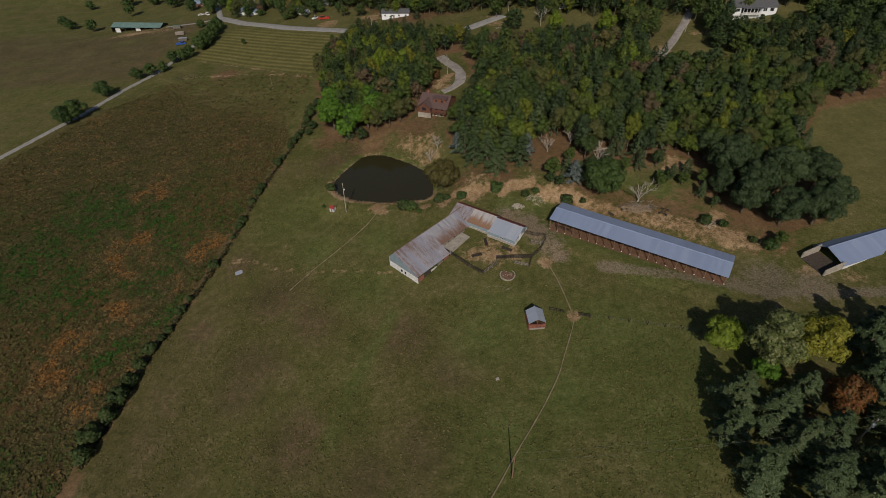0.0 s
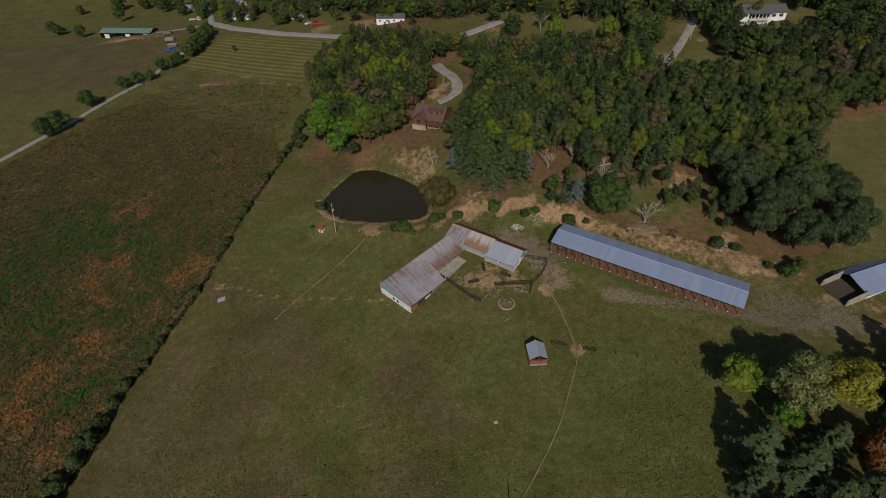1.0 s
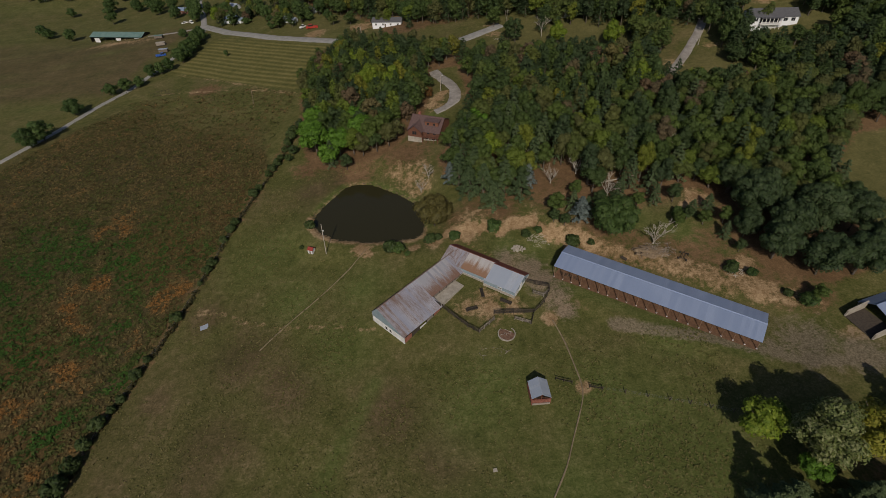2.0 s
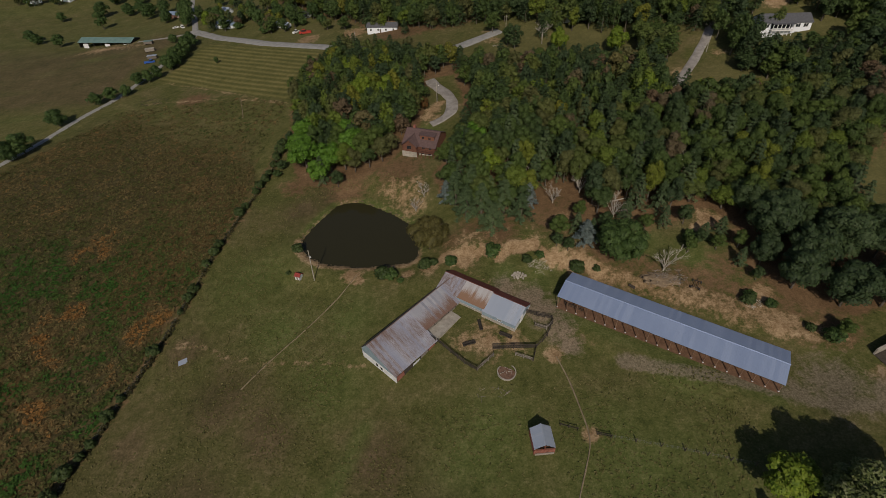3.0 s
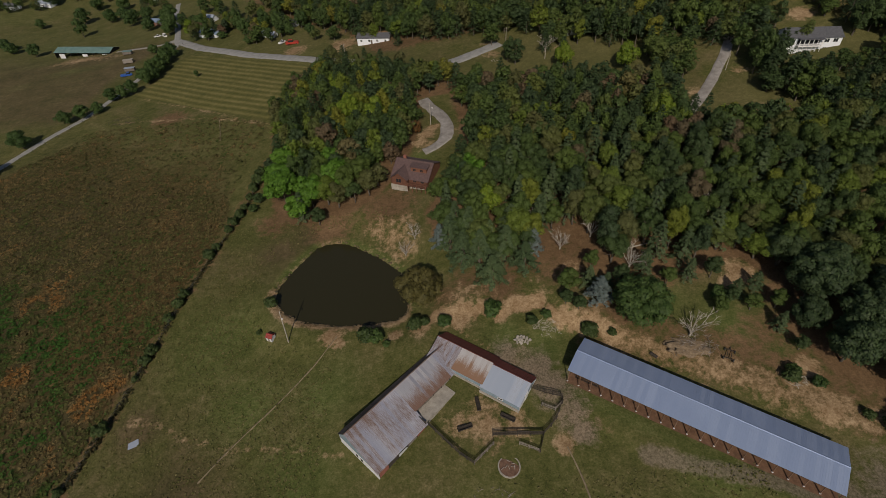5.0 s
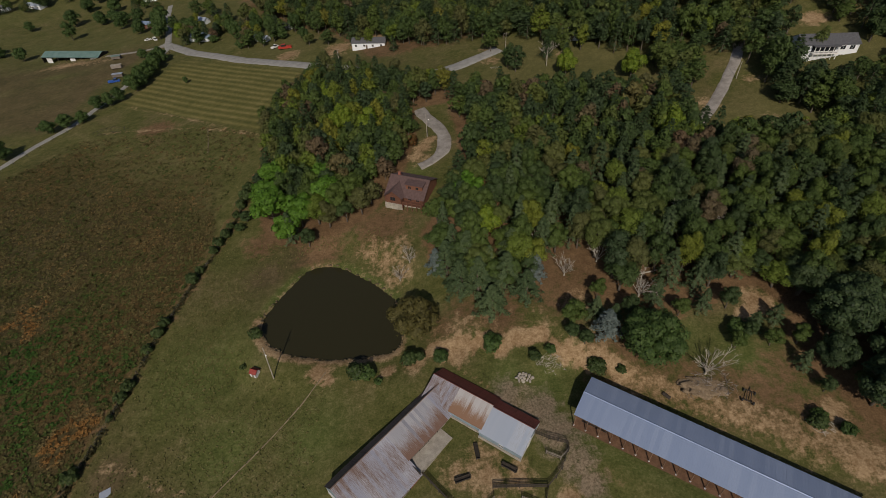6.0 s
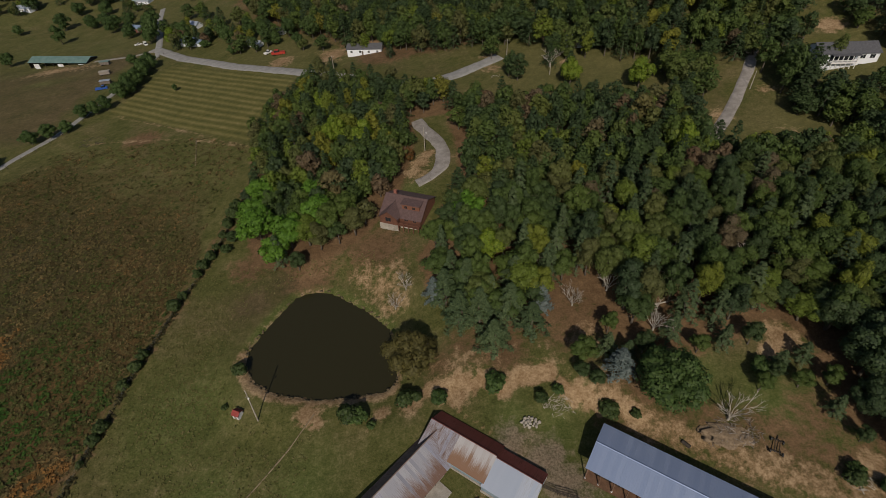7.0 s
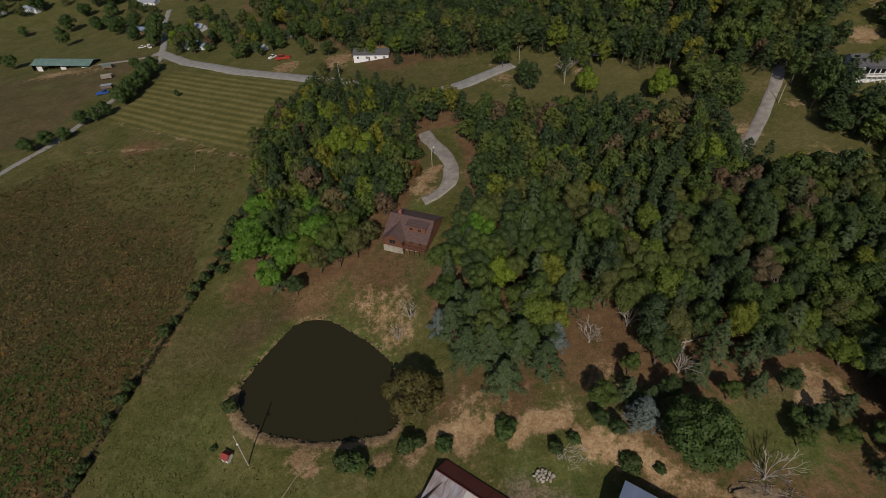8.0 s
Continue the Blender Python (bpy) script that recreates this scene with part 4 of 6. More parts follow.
def build_green_barn():
    F, L = frame_on((-281, 440), (-237, 434.5), 0)
    z = H(-258, 436) - 0.2
    o = Vector((-258, 437, z))
    h = thing("cattle_barn", Matrix.Translation(o), "long open cattle barn with green metal roof", "barn")
    G = Matrix.Translation(-o) @ F
    gabled(h, G, L, -6, 0, 6, z - 1, z + 3.4, z + 5.2, z + 3.2, TIMBER, GREEN_ROOF, GREEN_ROOF, 1.2, 0.4, "bse")
    for k in range(8):
        x = k * L / 7.2
        flat(h, G, "post", [(x, x + 0.25, 5.7, 5.95, z - 1, z + 3.2)], TIMBER)
    for x in (L * 0.08, L * 0.5, L * 0.86):
        flat(h, G, "wall_panel", [(x, x + 4.2, 6.0, 6.1, z - 1, z + 2.3)], WHITE_WALL)


build_brown_house()
build_white_house()
build_green_barn()
small_house((-44.5, 365.5), (-25.5, 364), 8, 3.0, 1.8, WHITE_SIDING, SHINGLE_GREY, "white bungalow with dark roof by the road", windows=4)
small_house((-168, 435), (-152, 428), 9, 2.8, 1.8, WHITE_SIDING, BLUE_ROOF, "low house with blue-grey roof among trees")
small_house((-115, 410), (-106, 405), 4, 2.6, 1.0, WHITE_SIDING, SILVER_ROOF, "white trailer home among trees", windows=4)
small_house((-103, 426), (-94, 422), 5, 2.6, 1.2, WHITE_SIDING, SHINGLE_GREY, "white cottage among roadside trees")
small_house((-180, 474), (-171, 470), 7, 3, 2, WHITE_SIDING, SILVER_ROOF, "white-roofed house behind trees")
small_house((54, 377), (62, 375), 7, 4.5, 2, WHITE_SIDING, SHINGLE_GREY, "white house on the wooded hill")
small_house((64, 318), (73, 316), 6, 3, 1.6, WHITE_SIDING, SILVER_ROOF, "small white house at the wood's edge")
small_house((134, 297), (141, 294), 6, 3.0, 1.6, WHITE_SIDING, SHINGLE_GREY, "small house with grey roof at the drive's end")
small_house((-238, 500), (-222, 496), 8, 2.8, 1.6, CEDAR, BLUE_ROOF, "low brown house with blue roof", windows=2)
small_house((-285, 596), (-265, 592), 9, 3, 2, WHITE_SIDING, SILVER_ROOF, "long white building far beyond the pasture", windows=4)
small_house((-425, 590), (-411, 586), 8, 3, 2, WHITE_SIDING, SHINGLE_GREY, "far white farmhouse beyond the pasture")
small_house((-398, 600), (-382, 596), 8, 3, 2, WHITE_SIDING, SILVER_ROOF, "far white farmhouse with pale roof")

# ---- trees and plants ----
def sprays(rng, pos, nrm, size, aspect=0.8):
    """Leaf sprays: one small three-cornered spray at each place, facing along nrm."""
    n = len(pos)
    nrm = nrm / np.linalg.norm(nrm, axis=1)[:, None]
    u = np.cross(nrm, rng.normal(size=(n, 3)))
    u /= np.linalg.norm(u, axis=1)[:, None] + 1e-9
    v = np.cross(nrm, u) * aspect
    s = np.asarray(size).reshape(-1, 1)
    k = rng.uniform(-0.5, 0.5, (n, 1))
    verts = np.stack([pos - u * s - v * s * 0.6, pos + u * s * 0.9 - v * s * 0.6, pos + u * s * k + v * s], 1).reshape(-1, 3)
    return verts, np.arange(3 * n).reshape(n, 3), nrm


def leaf_mesh(name, verts, faces, material, soft, tone=None):
    """Foliage whose sprays shade as rounded tufts: soft holds one normal a spray."""
    me = raw_mesh(name, verts, faces, material, tone)
    me.shade_smooth()
    me.attributes.new("custom_normal", "FLOAT_VECTOR", "POINT").data.foreach_set("vector", np.repeat(soft, 3, 0).astype(np.float32).ravel())
    return me


def ball(rng, n):
    d = rng.normal(size=(n, 3))
    return d / np.linalg.norm(d, axis=1)[:, None]


def broadleaf(seed, h, r, n, leaf, lobes=18, low=0.3, upright=1.0):
    """Crown of uneven lobes, leaves on their outer sides, with gaps between."""
    rng = np.random.default_rng(seed)
    c = ball(rng, lobes) * (rng.random((lobes, 1)) ** 0.4)
    mid, half = h * (1 + low) / 2, h * (1 - low) / 2
    c = c * np.array([r * 0.72, r * 0.72, half * 0.72 * upright]) + np.array([0, 0, mid])
    c[:, :2] *= np.where(c[:, 2:3] > mid, 1 - 0.55 * ((c[:, 2:3] - mid) / half) ** 2, 1)
    rad = r * rng.uniform(0.24, 0.46, lobes) * (18 / lobes) ** 0.36
    k = rng.choice(lobes, n * 2, p=rad ** 2 / (rad ** 2).sum())
    d = ball(rng, n * 2)
    d[:, 2] = np.where(d[:, 2] < -0.35, -d[:, 2], d[:, 2])
    p = c[k] + d * rad[k][:, None] * rng.uniform(0.6, 1.22, (n * 2, 1))
    keep = np.ones(len(p), bool)
    for j in range(lobes):
        keep &= ~((np.linalg.norm(p - c[j], axis=1) < 0.7 * rad[j]) & (k != j))
    p, d = p[keep][:n], d[keep][:n]
    nrm = d + rng.normal(size=p.shape) * 0.42 + np.array([0, 0, 0.25])
    v, f, nrm = sprays(rng, p, nrm, leaf * rng.uniform(0.5, 1.3, len(p)))
    soft = nrm * 0.55 + d * 0.75
    return v, f, soft / np.linalg.norm(soft, axis=1)[:, None]


def needles(seed, h, r, n, leaf, levels=11):
    """Pine: whorls of reaching branches that carry tufts."""
    rng = np.random.default_rng(seed)
    pos, nrm = [], []
    per = max(2, int(n / (levels * 6.0)))
    for i in range(levels):
        t = 0.14 + 0.84 * i / (levels - 1)
        reach = r * (1 - t) ** 0.7 * 1.12 + 0.25
        turn = rng.uniform(0, 6.28)
        for b in range(6):
            a = turn + b * 6.283 / 6 + rng.normal(0, 0.22)
            ln = reach * rng.uniform(0.62, 1.12)
            s = rng.uniform(0.25, 1.0, per) ** 0.75
            side = rng.normal(0, 0.16, per) * ln * (1.15 - s * 0.75)
            z = t * h + s * ln * rng.uniform(-0.02, 0.3) - 0.22 * ln * s ** 3 + rng.normal(0, 0.1, per)
            pos.append(np.stack([np.cos(a) * s * ln - np.sin(a) * side, np.sin(a) * s * ln + np.cos(a) * side, z], -1))
            nn = rng.normal(size=(per, 3)) * 0.5 + np.array([np.cos(a) * 0.3, np.sin(a) * 0.3, 0.9])
            nrm.append(nn)
    p, q = np.concatenate(pos), np.concatenate(nrm)
    v, f, q = sprays(rng, p, q, leaf * rng.uniform(0.6, 1.3, len(p)), 0.42)
    out = p * np.array([1, 1, 0]) / r + np.array([0, 0, 0.5])
    soft = q * 0.6 + out * 0.6
    return v, f, soft / np.linalg.norm(soft, axis=1)[:, None]


def trunk_bm(seed, h, r, limbs=6, crown=None):
    rng = random.Random(seed)
    bm = bmesh.new()
    p = Vector((0, 0, -0.4))
    girth = 0.02 * h + 0.06
    pts = [p]
    for k in range(4):
        pts.append(Vector((rng.gauss(0, 0.02) * h, rng.gauss(0, 0.02) * h, h * (0.2 + 0.19 * k))))
    for k in range(4):
        rod(bm, pts[k], pts[k + 1], girth * (1 - 0.22 * k), girth * (0.78 - 0.22 * k), 7)
    for k in range(limbs):
        a = 6.28 * k / limbs + rng.uniform(-0.4, 0.4)
        z = h * rng.uniform(0.28, 0.6)
        b = Vector((0, 0, z))
        e = Vector((math.cos(a) * r * 0.65, math.sin(a) * r * 0.65, z + h * rng.uniform(0.1, 0.25)))
        m = (b + e) / 2 + Vector((0, 0, -0.04 * h))
        rod(bm, b, m, girth * 0.4, girth * 0.28, 5)
        rod(bm, m, e, girth * 0.28, girth * 0.08, 5)
    return bm


class Kind:
    """A kind of tree: one trunk mesh and one crown mesh, shared by all its trees."""

    def __init__(self, seed, h, r, n, leaf, material, pine=False, tone=None, lobes=18, low=0.3, bark=None):
        self.h, self.r = h, r
        self.bark = bark or BARK
        if pine:
            v, f, soft = needles(seed, h, r, 2 * n, leaf * 0.85)
        else:
            v, f, soft = broadleaf(seed, h, r, 2 * n, leaf * 0.85, lobes, low)
        self.crown = leaf_mesh("crown", v, f, material, soft, None if tone is None else np.full(len(v), tone))
        self.trunk = link_mesh("trunk", trunk_bm(seed, h, r * (0.5 if pine else 1), 0 if pine else 6), self.bark, True)

    def plant(self, x, y, h, r, label, category="tree", group="", name="tree", turn=0.0):
        t = thing(name, pose(x, y, H(x, y) - 0.1, 0, 0, turn) @ Matrix.Diagonal((r / self.r, r / self.r, h / self.h, 1)), label, category, group)
        part("trunk", self.trunk, None, t)
        part("crown", self.crown, None, t)
        return t


rng = np.random.default_rng(11)
TONES = [0.02, 0.1, 0.16, 0.24, 0.32, 0.4, 0.48, 0.56, 0.64, 0.72, 0.8, 0.93]
MIXED = [Kind(40 + i, 14, 4.6, 2300, 0.34, WOODS, tone=t, lobes=24 + i % 5 * 4, low=0.2) for i, t in enumerate(TONES)]
TALL_PINE = [Kind(80 + i, 14, 4.2, 2400, 0.4, LEAF_PINE, pine=True) for i in range(3)]
BLUE_PINE = Kind(90, 9, 3.2, 1100, 0.42, LEAF_BLUE, pine=True)
LEAF_OAK = leafy("leaf_oak", (0.026, 0.046, 0.024), (0.048, 0.08, 0.03), (0.084, 0.118, 0.05), 0.25)
OAK = [Kind(100 + i, 17, 8.0, 7000, 0.4, LEAF_OAK, lobes=90, low=0.1) for i in range(2)]
ROUND = Kind(110, 12, 7.2, 7500, 0.32, LEAF_GREEN, lobes=95, low=0.05)
SILVER = Kind(112, 17, 7.6, 6000, 0.38, LEAF_SILVER, lobes=70, low=0.12)
YELLOW = Kind(113, 17, 7.2, 5500, 0.38, LEAF_YELLOW, lobes=60, low=0.1)
YGREEN = Kind(114, 10, 5.0, 2400, 0.42, LEAF_LIME, lobes=40, low=0.12)
RED = Kind(115, 10, 5.5, 2200, 0.42, LEAF_RED, lobes=40, low=0.15)
BRIGHT = [Kind(116 + i, 14, 5.4, 2000, 0.48, LEAF_BRIGHT, lobes=36, low=0.1) for i in range(2)]
LIME = Kind(118, 12, 5.2, 2000, 0.45, LEAF_LIME, lobes=36, low=0.1)
OLIVE = Kind(119, 11, 6.0, 3000, 0.36, LEAF_OLIVE, lobes=55, low=0.08)
NEARPINE = [Kind(120 + i, 15, 5.6, 5600, 0.45, LEAF_PINE, pine=True) for i in range(3)]
PASTURE = [Kind(140 + i, 10, 5.0, 2600, 0.36, LEAF_GREEN, lobes=40, low=0.02) for i in range(3)]
BUSH = [Kind(130 + i, 2.6, 1.7, 520, 0.27, (LEAF_DARK, LEAF_GREEN, LEAF_DARK)[i], lobes=26, low=0.0) for i in range(3)]

# farmyard grove beside the gravel track
YGREEN.plant(69.0, 80.2, 10.5, 5.6, "young yellow-green broadleaf tree in full leaf")
SILVER.plant(77, 75.0, 17.5, 8.0, "tall silver-leaved maple turning pale at the top")
YELLOW.plant(85.4, 74.0, 18, 7.4, "tall maple with yellow autumn leaves")
BRIGHT[0].plant(74.5, 70.6, 8, 3.4, "small bright green broadleaf tree")
RED.plant(87.2, 61.0, 10.5, 5.6, "maple turning rust red", turn=40)
for k, (x, y, h, r) in enumerate([(99.9, 75.5, 16, 6.5), (64.5, 63.4, 14, 5.6), (69.8, 58.0, 15, 6), (61.6, 46.2, 15, 5.8), (72.9, 44.3, 15, 6), (96.3, 66.2, 14, 5.5), (60.8, 56.3, 12, 5), (71.6, 51.5, 14, 5.2), (80, 41, 14, 5.6), (104, 62, 15, 6), (93, 48, 14, 5.5), (108, 80, 15, 6), (67, 36, 14, 5.5), (79, 53, 13, 5), (86, 46, 14, 5.4), (92.5, 55.5, 13, 5), (78.5, 63.5, 12, 4.8)]):
    NEARPINE[k % 3].plant(x, y, h, r, "dark green pine with feathery layered branches", "pine tree", "farmyard pines", "pine_tree", 67.0 * k)
# large oaks at the wood's edge
for k, (x, y, h, r) in enumerate([(95.4, 148.5, 17, 8), (95.6, 131.2, 15, 6.8), (104.3, 124.2, 15, 7.2), (113.3, 123, 14.5, 7.2), (110, 140, 18, 8.5), (120.2, 127.6, 14, 6.8), (101, 137, 17, 7.5), (121, 139, 15, 7), (94, 160, 14, 6), (99.5, 152, 16, 7), (91.5, 140.5, 11, 4.6)]):
    OAK[k % 2].plant(x, y, h, r, "large dark green oak with dense lobed crown", "oak tree", "oaks at the wood's edge", "oak_tree", 50.0 * k)
ROUND.plant(53.8, 147.0, 14, 9.0, "broad round dark green tree behind the long shed", turn=10)
OLIVE.plant(-2.8, 160.3, 13, 7.4, "thinning olive-green willow leaning over the pond", "willow tree")
for k, (x, y, h, r) in enumerate([(14.6, 169.3, 13, 5.6), (22.1, 169.8, 13, 5.6), (17.6, 162, 10, 4.8), (9.6, 170, 12, 5), (6, 176.5, 13, 5), (27, 166, 10, 4.4), (12, 178, 14, 5), (24, 177, 14, 5)]):
    TALL_PINE[k % 3].plant(x, y, h, r, "grey-green pine at the edge of the pond bank", "pine tree", "pines by the pond", "pine_tree", 45.0 * k)
for x, y, h, r in ((3.0, 178, 9, 3.3), (30.2, 171.5, 10, 3.2), (44.8, 152.5, 9, 4.0)):
    BLUE_PINE.plant(x, y, h, r, "blue-grey cedar with pale foliage", "cedar tree", "pale cedars", "cedar_tree")
for k, (x, y, h, r) in enumerate([(-56, 229, 13, 5), (-52.9, 210, 14, 6), (-42.5, 206.5, 13, 5.5), (-33.9, 212, 13, 5.2), (-46, 200.5, 10, 4.2), (-56, 218, 12, 5)]):
    BRIGHT[k % 2].plant(x, y, h * 1.12, r * 1.18, "bright green broadleaf tree at the field corner", group="bright trees at the corner", turn=77.0 * k)
LIME.plant(84.4, 275.5, 12, 5.6, "rounded lime-green tree standing on a lawn")
for k, (x, y, h, r) in enumerate([(18.6, 189.7, 11, 4.6), (13.6, 205.7, 13, 5.4), (-35, 262.4, 14, 5.5), (-23.4, 254.8, 14, 5.2), (-45.9, 290, 13, 5), (83.3, 224.8, 14, 4.6), (59.2, 283.5, 12, 4.4), (-37.1, 223.7, 14, 5)]):
    (BRIGHT[0] if k in (1, 7) else LIME).plant(x, y, h, r, "yellow-green tree among darker woods", group="pale trees in the wood", turn=80.0 * k)
RED.plant(17, 183, 6, 2.6, "small rust-red tree under the pines", turn=15)
RED.plant(-5.5, 243, 6, 2.6, "small dark red tree beside the drive", turn=70)
for k, (x, y, h, r) in enumerate([(43.4, 158, 6, 2.6), (37.6, 156.4, 6.5, 3.2), (36.5, 152.5, 4, 2.0), (59, 161, 7, 3), (52, 158, 6, 2.6), (73.8, 147, 5, 2.2), (79.9, 152, 4.5, 2.2), (45.2, 163.8, 6, 2.3), (39.5, 150.5, 4, 2.0), (86, 141, 5, 2.2), (78, 150, 4, 2.0), (82, 147, 4.5, 2.2), (85, 153, 5, 2.4), (88, 147, 5, 2.4), (76, 158, 6, 2.5), (70, 158, 6, 2.5), (88, 135, 4, 1.8), (64, 157, 5, 2.4), (48, 157, 5, 2.3), (100, 115.5, 4, 2.6), (-38.5, 197, 6, 2.8)]):
    (TALL_PINE[k % 3] if k % 3 == 0 else MIXED[(3 * k + 1) % 6]).plant(x, y, h * 1.3, r * 1.05, "small dark green sapling on the bare bank", "sapling", "saplings on the bank", "sapling", 33.0 * k)
for k, (x, y, s) in enumerate([(-17.2, 147.7, 1.25), (-15, 147, 1.0), (-4.2, 150.7, 1.0), (4.1, 149.8, 0.9), (41.8, 145.4, 1.1), (-11.5, 145.1, 0.45), (-48.2, 152.5, 0.4), (17, 152.5, 1.1), (27, 148.5, 0.8), (31, 150, 0.6), (83, 128, 0.9), (88, 126, 0.7), (94, 118, 0.6), (97.4, 114.6, 1.0), (-46.5, 161.5, 0.9), (76, 152, 0.9), (47, 144, 0.6), (84, 129.5, 0.7), (-1.5, 151.5, 0.7)]):
    BUSH[k % 2].plant(x, y, 3.4 * s, 2.6 * s, "low rounded green bush on worn ground", "bush", "bushes on the bank", "bush", 40.0 * k)

# fence-line bushes
for k, (x, y, h, r) in enumerate([(-93.6, 60, 4.5, 3.2), (-94.2, 65.5, 5, 3.4), (-92.6, 71, 4.6, 3.0), (-92.4, 76.5, 5, 3.2), (-92, 82, 4.2, 2.9), (-91.8, 87.5, 3.2, 2.2), (-91.4, 93, 3.6, 2.7), (-89.8, 97.2, 2.2, 1.5), (-88.6, 100.5, 2.2, 1.7), (-87.8, 107.6, 2.8, 2.2), (-86.9, 113, 2.1, 1.6), (-83.4, 127.6, 3.0, 2.4), (-81.2, 142, 1.6, 1.2), (-80.6, 147.5, 2.4, 2.0), (-79.9, 150.8, 3.0, 2.2), (-79.4, 162, 2.2, 1.9), (-78.4, 167.2, 3.2, 2.3), (-77.6, 170.8, 3.0, 2.0), (-74.9, 187.4, 3.4, 2.6), (-74, 191, 2.4, 1.8), (-72.2, 199.6, 3, 2), (-71.2, 203, 3.4, 2.1), (-70, 206.5, 3.8, 2.2), (-69.6, 211, 2.6, 1.6), (-69, 217, 3, 1.8), (-68.8, 222, 3.6, 2.2), (-68.4, 226.5, 5, 3.0), (-68, 231, 4.6, 2.6)]):
    BUSH[2 * (k % 2)].plant(x, y, h, r, "scrubby dark bush grown along the fence", "bush", "fence-line bushes", "bush", 70.0 * k)
hl = resample(HEDGE[1:], 1.0)
hl = np.repeat(hl[rng.random(len(hl)) < 0.75], 9, 0)
hx, hy = hl[:, 0] + rng.normal(0, 0.45, len(hl)), hl[:, 1] + rng.normal(0, 0.6, len(hl))
for k, (x, y, h, r) in enumerate([(-66, 236, 5, 2.4), (-64.5, 214, 4.5, 2.6), (-65.5, 209, 3.4, 2)]):
    MIXED[k % 4].plant(x, y, h, r, "scrubby small tree in the fence line", "sapling", "fence-line saplings", "sapling")

# trees along the lane and in the far pastures
for k, (x, y, h, r) in enumerate([(-203, 252, 10, 5), (-203, 281, 8, 4.6), (-206, 246, 9, 4.5), (-195, 305, 6.5, 3.5), (-188.5, 310, 7, 3.6), (-182.5, 315, 5.5, 3), (-181.5, 330, 7, 3.4), (-177, 333, 6.5, 3), (-173.5, 338, 7, 3.2)]):
    PASTURE[k % 3].plant(x, y, h * 1.2, r * 1.3, "dark green tree in the row beside the lane", group="lane-side trees", turn=60.0 * k)
for k in range(15):
    x, y = -171 + rng.normal(0, 1.6) - 0.12 * k, 350 + 3.4 * k
    PASTURE[k % 3].plant(x, y, rng.uniform(8, 11), rng.uniform(3.8, 5.2), "dark green tree in the thick row by the lane", group="thick roadside row", turn=60.0 * k)
for k, (x, y, h, r) in enumerate([(-323, 544, 16, 7), (-359, 536, 9, 5), (-295, 540, 12, 7), (-280, 536, 13, 7), (-268, 530, 11, 6), (-231, 481, 11, 6), (-306, 447, 11, 5.5), (-201, 452, 11, 5), (-176, 436, 12, 6), (-172, 445, 13, 6), (-140, 433, 15, 5), (-384, 598, 14, 8), (-330, 582, 13, 7), (-300, 575, 13, 7), (-195.5, 412, 6, 4), (-141, 352, 4.5, 1.6), (-345, 470, 10, 6), (-335, 462, 8, 6), (-210, 470, 13, 6), (-222, 505, 13, 6), (-160, 425, 7, 5), (-148, 420, 5, 4), (-122, 398, 6, 4), (-96, 404, 8, 4), (-80, 395, 9, 4), (-300, 500, 16, 6), (-262, 512, 14, 7), (-250, 520, 13, 6), (-218, 490, 15, 6), (-202, 462, 15, 5.5), (-130, 416, 13, 5), (-118, 424, 14, 5.5), (-106, 416, 12, 5), (-90, 414, 13, 5), (-72, 408, 13, 5.5), (-24, 366, 12, 5), (-18, 372, 14, 6), (-60, 402, 12, 5)]):
    (LIME if k == 8 else PASTURE[k % 3]).plant(x, y, h, r, "dark green broadleaf tree in the far pasture", group="pasture trees", turn=50.0 * k)


# ---- the woods ----
def tone_at(x, y, rng):
    if math.hypot((x + 36) / 1.4, y - 258) < 14:
        return rng.choice([0.8, 0.85, 0.72, 0.5])
    u = rng.random()
    if u < 0.70:
        return rng.uniform(0.0, 0.5)
    if u < 0.84:
        return rng.uniform(0.52, 0.68)
    if u < 0.92:
        return rng.uniform(0.7, 0.8)
    return rng.uniform(0.82, 0.88) if u < 0.955 else rng.uniform(0.9, 1.0)


def scatter(poly, step, rng, margin=0.0, holes=()):
    xs, ys = [p[0] for p in poly], [p[1] for p in poly]
    gx, gy = np.meshgrid(np.arange(min(xs), max(xs), step), np.arange(min(ys), max(ys), step * 0.87))
    gx = gx + (np.arange(gy.shape[0]) % 2)[:, None] * step / 2
    x = (gx + rng.uniform(-0.36, 0.36, gx.shape) * step).ravel()
    y = (gy + rng.uniform(-0.36, 0.36, gx.shape) * step).ravel()
    ok = poly_dist(x, y, poly) < -margin
    for hx, hy, hr in holes:
        ok &= np.hypot(x - hx, y - hy) > hr
    return x[ok], y[ok]


CLEAR = [(155, 268, 15), (-5, 213, 13), (4, 246, 11), (2, 232, 9), (-2, 260, 6), (84.4, 275.5, 9), (18.6, 190, 4), (13.6, 205.7, 4.5), (-35, 262, 5), (-23, 255, 5), (-37, 224, 4.5), (83, 225, 4), (82.5, 159.5, 6), (95.4, 148.5, 7), (110, 140, 8), (104, 124, 7), (113, 123, 7), (101, 137, 6), (121, 139, 6), (56, 165, 4), (56, 172, 3), (-53, 210, 5), (-43, 206, 5), (-34, 212, 5), (-56, 229, 5), (-56, 218, 4)]
fx, fy = scatter(FOREST_MAIN, 5.6, rng, 1.0, CLEAR)
order = np.argsort(fy)
woods_rows = []
